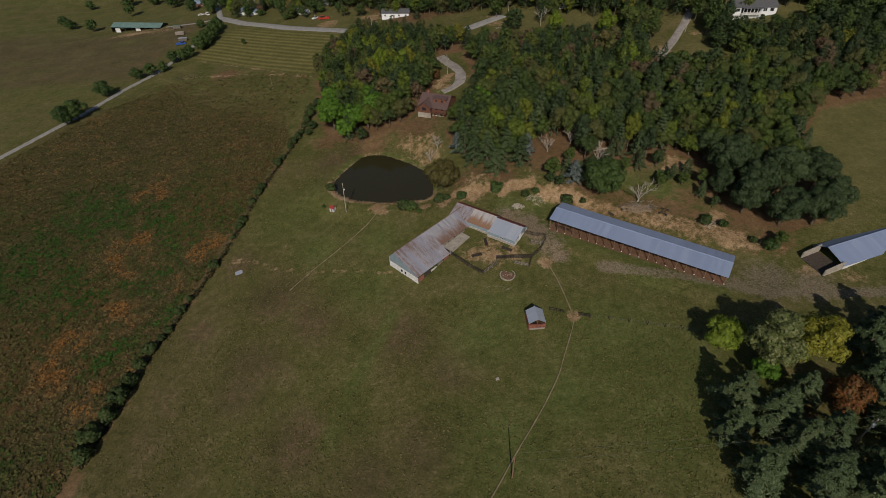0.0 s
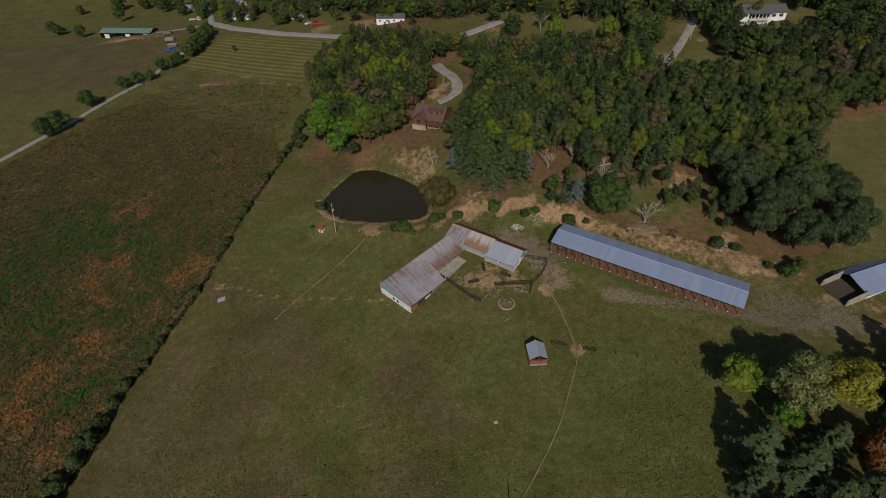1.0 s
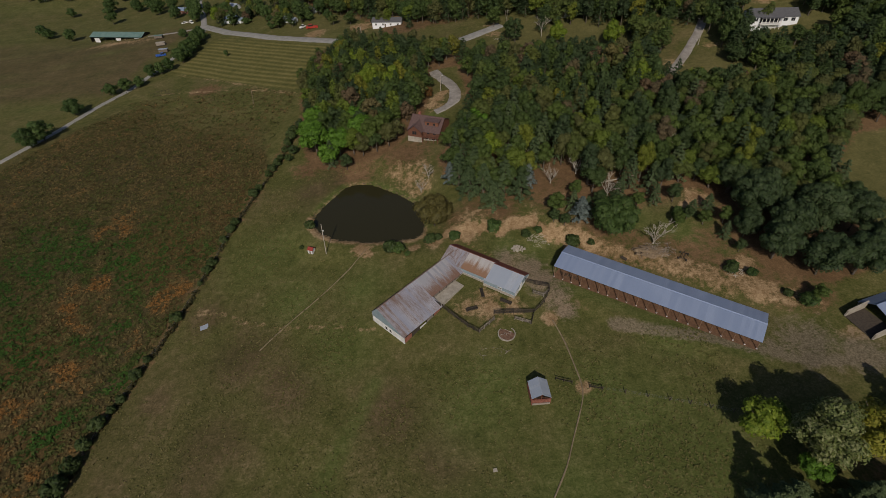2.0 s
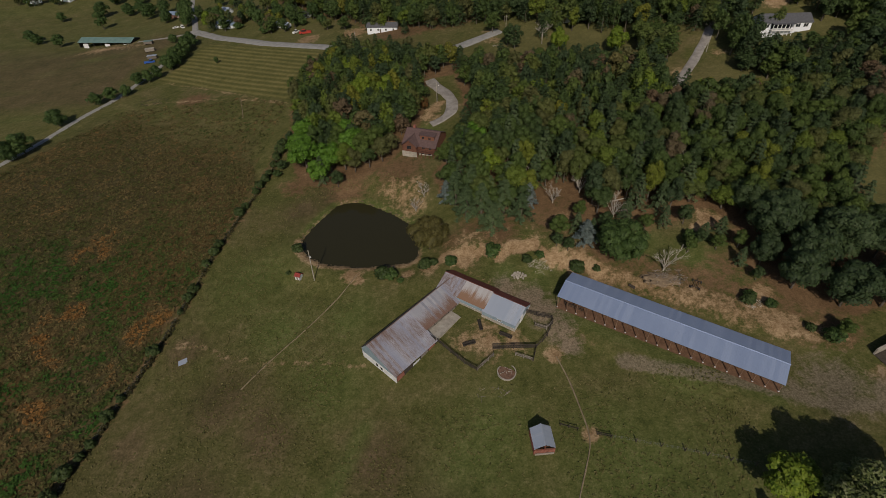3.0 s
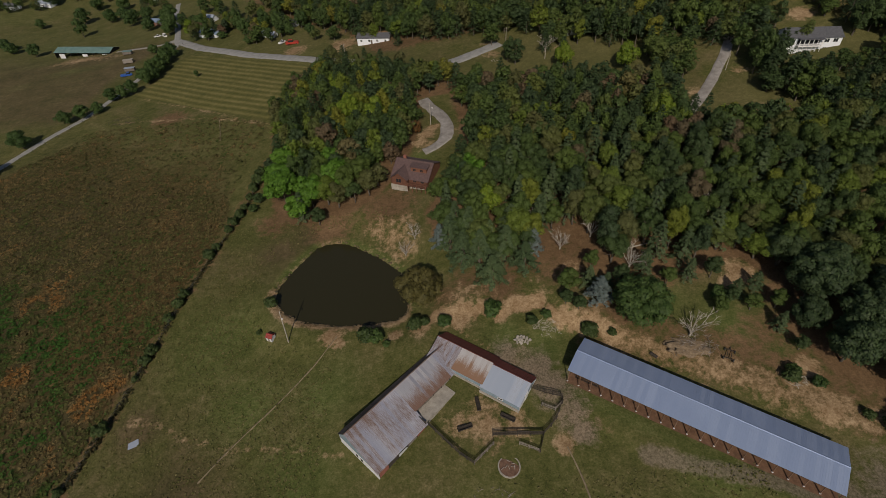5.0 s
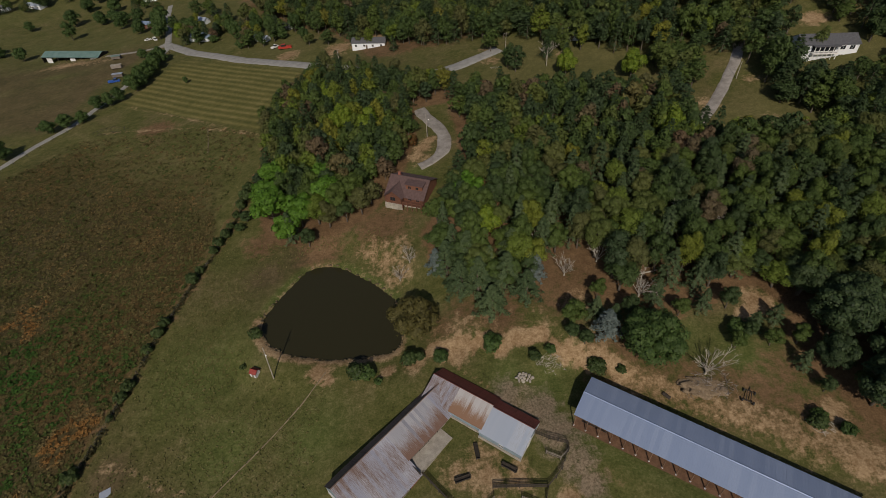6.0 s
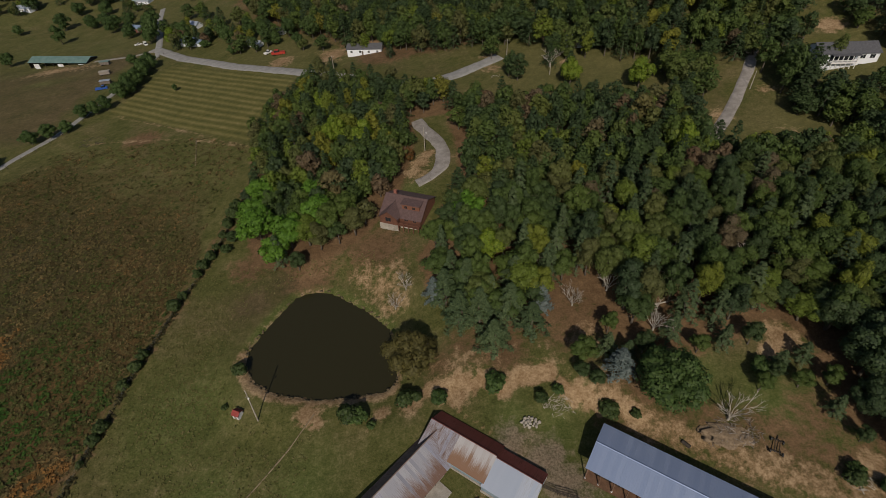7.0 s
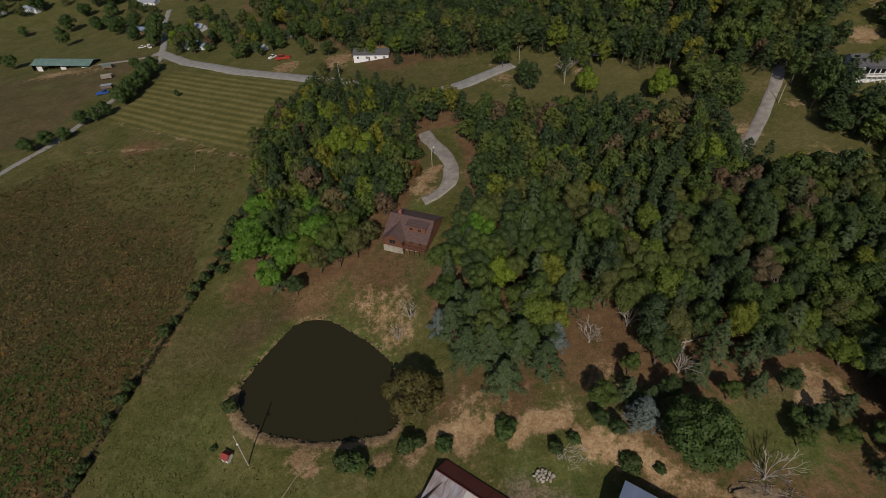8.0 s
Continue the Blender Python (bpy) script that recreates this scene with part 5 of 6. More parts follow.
for k, j in enumerate(order):
    x, y = float(fx[j]), float(fy[j])
    h, r = rng.uniform(10.5, 16.5), rng.uniform(3.4, 5.2)
    if poly_dist(x, y, FOREST_MAIN) > -4:
        h *= 0.8
    t = tone_at(x, y, rng)
    if k < 285:
        if rng.random() < 0.2:
            TALL_PINE[k % 3].plant(x, y, h * 1.05, r * 0.85, "dark grey-green pine in the mixed wood", "pine tree", "pines of the wood", "pine_tree", 61.0 * k)
        else:
            kind = min(range(len(TONES)), key=lambda q: abs(TONES[q] - t + rng.normal(0, 0.02)))
            word = ("dark green", "deep green", "deep green", "green", "green", "fresh green", "olive green", "olive", "dull olive", "light green", "yellowing", "brownish")[kind]
            MIXED[kind].plant(x, y, h, r, word + " broadleaf tree in the mixed wood", "tree", "trees of the wood", "tree", 61.0 * k)
    else:
        woods_rows.append((x, y, h, r, t))

FAR_WOODS = [(-32, 372), (-18, 352), (10, 335), (24, 330), (45, 328), (60, 314), (72, 302), (88, 292), (106, 290), (122, 294), (140, 300), (152, 300), (185, 320), (230, 300), (215, 260), (198, 240), (230, 210), (270, 240), (340, 330), (330, 520), (120, 560), (-60, 560), (-150, 520), (-120, 450), (-95, 432), (-70, 400), (-50, 385)]
wx, wy = scatter(FAR_WOODS, 7.0, rng, 0, [(59, 376, 5.5), (68, 318, 5), (136, 296, 4.5), (155, 274, 11), (-98, 420, 6)])
for x, y in zip(wx, wy):
    woods_rows.append((float(x), float(y), rng.uniform(11, 18), rng.uniform(4, 6.2), tone_at(x, y, rng)))
EAST_WOODS = [(134, 232), (168, 236), (192, 218), (215, 215), (225, 262), (200, 300), (172, 305), (166, 280), (166, 262), (150, 258), (138, 262), (134, 276), (128, 288), (127, 262), (130, 246)]
wx, wy = scatter(EAST_WOODS, 7.0, rng, 0, [(155, 269, 14), (149, 260, 11), (162, 260, 11), (174, 262, 8)])
for x, y in zip(wx, wy):
    low = 0.6 if 143 < x < 172 else 1.0
    woods_rows.append((float(x), float(y), rng.uniform(11, 16) * low, rng.uniform(4, 6) * (0.5 + 0.5 * low), rng.uniform(0.0, 0.45)))
for x, y, h, r, t in [(39, 293, 13, 4.5, 0.1), (36, 298, 12, 4, 0.15), (53.7, 301, 10, 4, 0.92), (60, 290, 11, 4.5, 0.35), (30, 318, 12, 5, 0.3), (98, 262, 11, 4, 0.4), (102, 270, 12, 4.5, 0.2), (96, 280, 12, 5, 0.45), (92, 300, 11, 4, 0.95), (-60, 352, 7, 4, 0.55), (-52, 350, 6, 3.5, 0.6), (-20, 348, 8, 4, 0.6), (-62, 380, 10, 5, 0.2), (-75, 386, 8, 4, 0.5), (-210, 560, 13, 7, 0.2), (-230, 575, 13, 7, 0.3), (-190, 500, 13, 6, 0.2), (-175, 490, 14, 7, 0.4), (-165, 475, 12, 6, 0.3), (-150, 462, 13, 6, 0.2), (-135, 455, 14, 6, 0.5)]:
    woods_rows.append((x, y, h, r, t))
for cx, cy in ((-160, 436), (-160, 428), (-111, 403), (-111, 410), (-99, 424), (-186, 470), (-230, 500), (-262, 560), (-418, 582), (-390, 592), (-275, 588), (-35, 372), (68, 312), (137, 290), (128, 296), (146, 276), (-120, 430), (-140, 445)):
    for k in range(7):
        a = rng.uniform(-0.5, 3.6) if k < 3 else rng.uniform(3.4, 6.0)
        woods_rows.append((cx + 11 * math.cos(a), cy + 9 * math.sin(a) + (1 if a > 0 else -2), rng.uniform(7, 13), rng.uniform(3, 5), tone_at(cx, cy, rng)))
for x, y in ((131, 250), (135, 256), (133, 264), (138, 246), (142, 240), (137, 272), (129, 244), (140, 262), (98, 262), (104, 262), (101, 270), (108, 274), (96, 272), (112, 282), (104, 281), (116, 290), (96, 284), (94, 258), (128, 285), (132, 290), (139, 288), (126, 292), (145, 290), (123, 283)):
    woods_rows.append((x, y, rng.uniform(10, 14), 5.0, rng.uniform(0, 0.5)))
for k in range(120):
    woods_rows.append((rng.uniform(-520, -150), rng.uniform(600, 700), rng.uniform(11, 16), rng.uniform(5, 8), rng.uniform(0, 0.5)))


def build_woods(rows):
    """The woods past the nearest trees: crowns and trunks in one sheet of foliage."""
    protos = [broadleaf(300 + i, 14, 4.6, 1300, 0.48, 26 + 4 * i, 0.06) for i in range(6)]
    protos += [needles(320 + i, 14, 4.4, 1200, 0.5, 12) for i in range(2)]
    sq = np.array([[-1, -1], [1, -1], [1, 1], [-1, 1]]) * 0.22
    V, Fs, T, N, base = [], [], [], [], 0
    for k, (x, y, h, r, t) in enumerate(rows):
        pv, pf, pn = protos[(k * 7) % 8]
        a = k * 2.4
        c, s = math.cos(a), math.sin(a)
        q = pv * np.array([r / 4.6, r / 4.6, h / 14])
        z = H(x, y)
        V.append(np.stack([q[:, 0] * c - q[:, 1] * s + x, q[:, 0] * s + q[:, 1] * c + y, q[:, 2] + z], -1))
        N.append(np.stack([pn[:, 0] * c - pn[:, 1] * s, pn[:, 0] * s + pn[:, 1] * c, pn[:, 2]], -1))
        Fs.append(pf + base)
        T.append(np.full(len(pv), t if (k * 7) % 8 < 6 else 0.06))
        base += len(pv)
    crowns = leaf_mesh("crowns", np.concatenate(V), np.concatenate(Fs), WOODS, np.concatenate(N), np.concatenate(T))
    V, Fs, base = [], [], 0
    for x, y, h, r, t in rows:
        z = H(x, y)
        lo = np.column_stack([sq + (x, y), np.full(4, z - 0.5)])
        hi = np.column_stack([sq * 0.5 + (x, y), np.full(4, z + h * 0.6)])
        V.append(np.concatenate([lo, hi]))
        Fs.append(np.array([[j, (j + 1) % 4, 4 + (j + 1) % 4, 4 + j] for j in range(4)]) + base)
        base += 8
    trunks = raw_mesh("trunks", np.concatenate(V), np.concatenate(Fs), BARK)
    w = tagged(new("far_woods", crowns), "dense mixed autumn woods covering the hillside", "woods", kind="stuff")
    tagged(part("trunks", trunks, None, w), kind="stuff")


build_woods(woods_rows)


# ---- bare trees ----
def bare_tree(seed, h, spread):
    rg = random.Random(seed)
    bm = bmesh.new()

    def grow(p, d, ln, r, depth):
        e = p + d * ln
        rod(bm, p, e, r, r * 0.62, 5)
        if depth == 0:
            return
        for k in range(3):
            nd = (d + Vector((rg.gauss(0, spread), rg.gauss(0, spread), rg.gauss(0.05, spread * 0.5)))).normalized()
            grow(p + d * ln * rg.uniform(0.55, 1.0), nd, ln * rg.uniform(0.45, 0.75), r * 0.6, depth - 1)

    rod(bm, (0, 0, -0.4), (0, 0, h * 0.14), 0.03 * h, 0.024 * h, 7)
    for k in range(7):
        a = k * 0.9 + rg.uniform(-0.3, 0.3)
        out = rg.uniform(0.25, 0.75)
        grow(Vector((0, 0, h * 0.1)), Vector((math.cos(a) * out, math.sin(a) * out, 1)).normalized(), h * rg.uniform(0.3, 0.48), 0.012 * h, 3)
    return bm


SNAG = [link_mesh("trunk", bare_tree(5 + k, 9, 0.4), BARE_WOOD) for k in range(3)]
for k, (x, y, s) in enumerate([(65.3, 141.2, 1.05), (56.2, 163.6, 1.1), (55, 171, 1.2), (73.6, 184.7, 1.3), (38.5, 172.4, 0.9), (48, 176, 1.0), (63, 178, 1.2), (84, 182, 1.3), (32, 186, 1.0), (70, 197, 1.3), (54, 301, 1.1), (-8, 180, 0.7), (-5, 184, 0.7), (92, 205, 1.4)]):
    t = thing("bare_tree", pose(x, y, H(x, y) - 0.1, 0, 0, 70 * k) @ Matrix.Scale(s, 4), "bare grey dead tree with forked branches", "dead tree", "bare trees")
    part("trunk", SNAG[k % 3], None, t)


# ---- weeds and tufts ----
def tufts(name, x, y, tone, size, up, material, label, category, per=3):
    n = len(x)
    rg = np.random.default_rng(77)
    z = height(x, y)
    P = np.repeat(np.stack([x, y, z + size * 0.45], -1), per, 0) + rg.normal(size=(n * per, 3)) * np.repeat(size, per)[:, None] * np.array([0.5, 0.5, 0.18])
    nr = rg.normal(size=P.shape) * 0.7 + np.array([0, -0.15, up])
    v, f, nr = sprays(rg, P, nr, np.repeat(size, per) * rg.uniform(0.5, 1.2, n * per))
    soft = nr * 0.6 + np.array([0, 0, 0.7])
    me = leaf_mesh(name, v, f, material, soft / np.linalg.norm(soft, axis=1)[:, None], np.repeat(tone, 3 * per))
    tagged(new(name, me), label, category, kind="stuff")


def weed_material():
    m, nt, bs = tree_of("tall_weeds")
    at = nt.nodes.new("ShaderNodeAttribute")
    at.attribute_name = "tone"
    isl = nt.nodes.new("ShaderNodeNewGeometry").outputs["Random Per Island"]
    col = ramp(nt, at.outputs["Fac"], (0.0, (0.036, 0.08, 0.016)), (0.25, (0.062, 0.072, 0.022)), (0.5, (0.094, 0.08, 0.032)), (0.72, (0.135, 0.102, 0.045)), (1.0, (0.2, 0.105, 0.034)))
    k = math_of(nt, "ADD", math_of(nt, "MULTIPLY", isl, 0.8), 0.5)
    nt.links.new(mix_of(nt, 1.0, col, k, "MULTIPLY"), bs.inputs["Base Color"])
    bs.inputs["Roughness"].default_value = 0.8
    bs.inputs["Specular IOR Level"].default_value = 0.1
    return m


n = 42000
cx, cy = rng.uniform(-235, -68, n), rng.uniform(45, 292, n)
d = poly_dist(cx, cy, WEED_FIELD)
ok = (d < -0.8) & (rng.random(n) < np.clip(1.35 - (cy - 100) / 260, 0.3, 1))
ok |= (cy > 212) & (cx < -77) & (cx > -176) & (d > -0.8) & (d < 50) & (poly_dist(cx, cy, HAYFIELD) > 2) & (rng.random(n) < 0.24)
wx, wy = np.repeat(cx[ok], 3), np.repeat(cy[ok], 3)
wx, wy = wx + rng.normal(0, 0.4, len(wx)), wy + rng.normal(0, 0.4, len(wy))
patch = np.array([noise.noise((a * 0.06, b * 0.06, 3.1)) for a, b in zip(wx, wy)])
fine = np.array([noise.noise((a * 0.2, b * 0.2, 8.7)) for a, b in zip(wx, wy)])
tone = 0.33 + 0.16 * smooth(wy, 150, 200) + 0.2 * patch + 0.22 * fine + np.repeat(rng.normal(0, 0.13, ok.sum()), 3)
for ox, oy, r in ((-118, 129, 6), (-122, 141, 6), (-102, 78, 5), (-119, 91, 5), (-117, 83, 4), (-121, 99, 5), (-119, 147, 5), (-94, 134, 5), (-102, 101, 5), (-127, 174, 7), (-111, 112, 5), (-93, 120, 4), (-96, 90, 4), (-88, 140, 4)):
    tone += 0.42 * np.exp(-((wx - ox) ** 2 + (wy - oy) ** 2) / (2 * r * r)) * (0.5 + np.clip(fine * 2.5 + 0.5, 0, 1))
for ox, oy, r in ((-147, 170, 10), (-139, 159, 8), (-117, 164, 8), (-105, 125, 7), (-160, 143, 10), (-153, 126, 9), (-97, 148, 6), (-104, 94, 6), (-91, 107, 5), (-128, 118, 8), (-112, 152, 7)):
    tone -= 0.3 * np.exp(-((wx - ox) ** 2 + (wy - oy) ** 2) / (2 * r * r)) * (0.5 + np.clip(0.5 - fine * 2.5, 0, 1))
tufts("weeds", wx, wy, np.clip(tone, 0, 1), rng.uniform(0.22, 0.56, len(wx)), 1.5, weed_material(), "tall uneven weeds, green, brown and orange", "weeds")

n = 60000
gx, gy = rng.uniform(-90, 70, n), rng.uniform(38, 200, n)
ok = (poly_dist(gx, gy, HEDGE, False) > 1.5) & (poly_dist(gx, gy, WEED_FIELD) > 1) & (poly_dist(gx, gy, FOOTPATH, False) > 0.6) & ~((gx > 2) & (gy > 110)) & ~((gx > -25) & (gx < 5) & (gy > 105) & (gy < 148)) & (np.hypot(gx - 23, gy - 93) > 3.5)
gx, gy = gx[ok], gy[ok]
patch = np.array([noise.noise((a * 0.06, b * 0.06, 5.5)) for a, b in zip(gx, gy)])
ok = (rng.random(len(gx)) < 0.5 + 0.8 * patch) & (poly_dist(gx, gy, POND) > 6) & ~((gx > -15) & (gy > 144))
gx, gy, patch = gx[ok], gy[ok], patch[ok]
GRASS = leafy("grass_tuft", (0.07, 0.085, 0.022), (0.13, 0.125, 0.042), (0.23, 0.195, 0.09), 0.55, True)
tufts("grass", gx, gy, np.clip(0.5 + rng.normal(0, 0.25, len(gx)), 0, 1), rng.uniform(0.14, 0.32, len(gx)), 1.6, GRASS, "rough pasture grass tufts", "grass")

tufts("rank_grass", hx, hy, np.clip(0.12 + rng.normal(0, 0.12, len(hx)), 0, 1), rng.uniform(0.25, 0.6, len(hx)), 1.0, WEED, "rank dark growth along the fence", "grass")

# ---- farmyard things ----
def rail_fence(points, rails, high, material, label, step=2.4, name="board_fence", group=""):
    c = points[len(points) // 2]
    o = Vector((c[0], c[1], H(*c)))
    f = thing(name, Matrix.Translation(o), label, "fence", group)
    for (ax, ay), (bx, by) in zip(points, points[1:]):
        n = max(1, round(math.hypot(bx - ax, by - ay) / step))
        prev = None
        for k in range(n + 1):
            x, y = ax + (bx - ax) * k / n, ay + (by - ay) * k / n
            p = Vector((x, y, H(x, y))) - o
            bm = bmesh.new()
            rod(bm, p - Vector((0, 0, 0.3)), p + Vector((random.gauss(0, 0.03), random.gauss(0, 0.03), high + 0.15)), 0.09, 0.08, 6)
            part("post", bm, material, f)
            if prev is not None:
                d = (p - prev).normalized()
                side = Vector((-d.y, d.x, 0)) * 0.1
                for j in range(rails):
                    z = high * (j + 0.55) / rails
                    bm = bmesh.new()
                    a, b = prev + side + Vector((0, 0, z + random.gauss(0, 0.03))), p + side + Vector((0, 0, z + random.gauss(0, 0.03)))
                    slab(bm, [a, b, b + Vector((0, 0, 0.16)), a + Vector((0, 0, 0.16))], side * 0.35)
                    part("rail", bm, material, f)
            prev = p
    return f


rail_fence([(-0.2, 122.6), (3.2, 119.1), (6.9, 115.4), (10.0, 113.2)], 5, 1.6, TIMBER, "dark solid board fence round the cattle yard")
rail_fence([(10.0, 113.2), (14.6, 117.2)], 4, 1.5, WEATHERED, "pale weathered board fence by the tank")
rail_fence([(14.5, 119.2), (20, 119.1), (25.8, 118.8)], 6, 1.6, TIMBER, "dark tall board fence across the yard")
rail_fence([(25.8, 118.8), (24.5, 115.0)], 4, 1.5, TIMBER, "dark board fence at the pen")
rail_fence([(20.2, 117.0), (24.3, 115.2)], 4, 1.3, WEATHERED, "pale weathered gate by the tank")
rail_fence([(25.8, 118.8), (27.8, 120.6), (29.3, 122.2), (31.1, 125.6)], 4, 1.5, TIMBER, "dark board fence along the lane")
rail_fence([(24.6, 130.0), (27.4, 128.5), (31.2, 127.2), (31.1, 125.6)], 4, 1.6, TIMBER, "dark rail pen beside the barn end")
rail_fence([(26.4, 125.6), (29.3, 124.2), (31.1, 125.6)], 4, 1.5, WEATHERED, "pale weathered loading chute rails")
rail_fence([(28.4, 97.6), (32.2, 96.2)], 2, 1.2, TIMBER, "short dark rail fence by the path")
rail_fence([(36.3, 94.9), (39.2, 94.0)], 3, 1.2, TIMBER, "dark wooden gate at the path")


def wire_fence(points, step, label):
    c = points[len(points) // 2]
    o = Vector((c[0], c[1], H(*c)))
    f = thing("wire_fence", Matrix.Translation(o), label, "fence")
    p = resample(points, step)
    tops = []
    for x, y in p:
        b = Vector((x, y, H(x, y))) - o
        bm = bmesh.new()
        rod(bm, b - Vector((0, 0, 0.3)), b + Vector((random.gauss(0, 0.05), random.gauss(0, 0.05), 1.5)), 0.13, 0.11, 6)
        part("post", bm, TIMBER, f)
        tops.append(b)
    for z in (0.5, 0.9, 1.25):
        bm = bmesh.new()
        for a, b in zip(tops, tops[1:]):
            rod(bm, a + Vector((0, 0, z)), b + Vector((0, 0, z)), 0.012, 0.012, 3)
        part("wire", bm, WIRE, f)


wire_fence([(39.2, 94.0), (43.7, 93.0), (50.3, 91.0), (57.9, 88.8), (66.5, 85.8)], 3.6, "thin wire fence on wooden posts")
wire_fence(HEDGE[1:], 6.0, "old wire fence overgrown by bushes")
wire_fence([(x + 4.5, y) for x, y in LANE[2:9]], 7.0, "roadside wire fence on wooden posts")


def build_tank():
    x, y = 17.5, 112.4
    t = thing("round_tank", Matrix.Translation((x, y, H(x, y) - 0.1)), "round sunken tank with pale rim and brown litter", "tank")
    bm = bmesh.new()
    n, prev, first = 36, None, None
    for k in range(n):
        a = 6.2832 * k / n
        c, s = math.cos(a), math.sin(a)
        top = 0.3 + 0.12 * math.sin(a * 2 + 1)
        ring = [bm.verts.new((c * r, s * r, z)) for r, z in ((2.45, -0.2), (2.45, top), (2.2, top), (2.2, -0.2))]
        if prev:
            for j in range(3):
                bm.faces.new((prev[j], ring[j], ring[j + 1], prev[j + 1]))
        else:
            first = ring
        prev = ring
    for j in range(3):
        bm.faces.new((prev[j], first[j], first[j + 1], prev[j + 1]))
    bmesh.ops.recalc_face_normals(bm, faces=bm.faces[:])
    part("rim", bm, CONCRETE, t)
    bm = bmesh.new()
    rod(bm, (0, 0, -0.1), (0, 0, 0.22), 2.2, 2.2, 32)
    part("filling", bm, BROWN_LITTER, t, "reddish brown litter")
    for k in range(7):
        a, r = k * 2.4, 0.3 + 0.2 * k
        bm = bmesh.new()
        p = Vector((math.cos(a) * r, math.sin(a) * r, 0.34))
        rod(bm, p, p + Vector((math.cos(a * 1.7) * 0.9, math.sin(a * 1.7) * 0.9, 0.1)), 0.07, 0.04, 5)
        part("stick", bm, BARE_WOOD, t)


BROWN_LITTER = plain("brown_litter", (0.09, 0.045, 0.03), (0.2, 0.12, 0.08), 1.5, 0.95)
build_tank()


def build_trough(x, y, turn):
    t = thing("feed_trough", pose(x, y, H(x, y), 0, 0, turn), "long dark wooden feed trough on short legs", "trough", "feed troughs")
    for nm, row in (("base", (-1.7, 1.7, -0.4, 0.4, 0.32, 0.4)), ("side", (-1.7, 1.7, -0.46, -0.4, 0.32, 0.75)), ("side", (-1.7, 1.7, 0.4, 0.46, 0.32, 0.75)), ("end", (-1.76, -1.7, -0.46, 0.46, 0.32, 0.75)), ("end", (1.7, 1.76, -0.46, 0.46, 0.32, 0.75))):
        flat(t, Matrix(), nm, [row], TIMBER)
    for sx in (-1.4, 1.4):
        for sy in (-0.35, 0.35):
            flat(t, Matrix(), "leg", [(sx - 0.07, sx + 0.07, sy - 0.07, sy + 0.07, -0.1, 0.32)], TIMBER)


build_trough(11.6, 126.8, 98)
build_trough(18.3, 123.1, -30)
build_trough(8.3, 121.3, 18)


def rock_mesh(seed):
    bm = bmesh.new()
    bmesh.ops.create_icosphere(bm, subdivisions=1, radius=0.5)
    rg = random.Random(seed)
    for v in bm.verts:
        v.co *= rg.uniform(0.7, 1.15)
        v.co.z *= 0.7
    return bm


ROCKS = [link_mesh("rock", rock_mesh(k), CONCRETE) for k in range(4)]


def rock_pile(x, y, spread, count, label):
    t = thing("rock_pile", Matrix.Translation((x, y, H(x, y))), label, "rock pile")
    for k in range(count):
        a, r = k * 2.4, spread * math.sqrt(k / count)
        dz = H(x + math.cos(a) * r, y + math.sin(a) * r * 0.6) - H(x, y)
        part("rock", ROCKS[k % 4], None, t, at=pose(math.cos(a) * r, math.sin(a) * r * 0.6, dz + 0.2 + 0.35 * (1 - r / spread), 20 * k, 35 * k, 50 * k) @ Matrix.Scale(0.7 + 0.5 * ((k * 37) % 10) / 10, 4))


def brush_pile(x, y, rx, ry, count, label, material, high=0.9):
    t = thing("brush_pile", Matrix.Translation((x, y, H(x, y))), label, "brush pile")
    rg = random.Random(int(x * 10))
    for k in range(count):
        a, r = rg.uniform(0, 6.28), math.sqrt(rg.random())
        px, py = math.cos(a) * r * rx, math.sin(a) * r * ry
        p = Vector((px, py, H(x + px, y + py) - H(x, y) + high * (1 - r) * rg.random() + 0.05))
        d = Vector((rg.gauss(0, 1), rg.gauss(0, 1), rg.gauss(0.05, 0.25))).normalized() * rg.uniform(0.8, 2.2)
        bm = bmesh.new()
        rod(bm, p - d / 2, p + d / 2, rg.uniform(0.04, 0.1), 0.025, 5)
        part("branch", bm, material, t)


rock_pile(24.0, 143.4, 2.1, 22, "pile of pale field stones on grass")
brush_pile(31.0, 147.2, 3.6, 2.2, 60, "grey pile of cut branches on the bank", BARE_WOOD)
brush_pile(84.2, 127.8, 2.6, 1.8, 42, "pale pile of dead branches and logs", BARE_WOOD, 1.4)
brush_pile(-161, 301, 9, 5, 70, "dark brown heap of old brush in the field", TIMBER, 1.5)
brush_pile(30, 300, 2.5, 1.0, 16, "pale cut logs lying on the lawn", BARE_WOOD, 0.4)
brush_pile(13, 106.5, 6, 2.5, 14, "scattered grey sticks lying in the grass", WEATHERED, 0.1)
brush_pile(65, 138.6, 6.0, 3.4, 130, "loose straw and twigs on the mulch heap", WEATHERED, 0.9)


def build_mulch():
    t = thing("mulch_heap", Matrix.Translation((64.8, 138.5, H(64.8, 138.5) - 0.1)), "low heap of grey-brown straw and mulch", "heap")
    bm = bmesh.new()
    bmesh.ops.create_icosphere(bm, subdivisions=4, radius=1)
    for v in bm.verts:
        s = 1 + 0.4 * noise.noise(v.co * 2.2) + 0.2 * noise.noise(v.co * 7)
        v.co = Vector((v.co.x * 5.6 * s, v.co.y * 3.0 * s, max(v.co.z, -0.15) * 0.45 * s))
    part("mound", bm, MULCH, t, smooth_faces=True)


MULCH = plain("mulch", (0.12, 0.085, 0.052), (0.27, 0.2, 0.13), 2.0, 0.95, bump=0.8)
build_mulch()


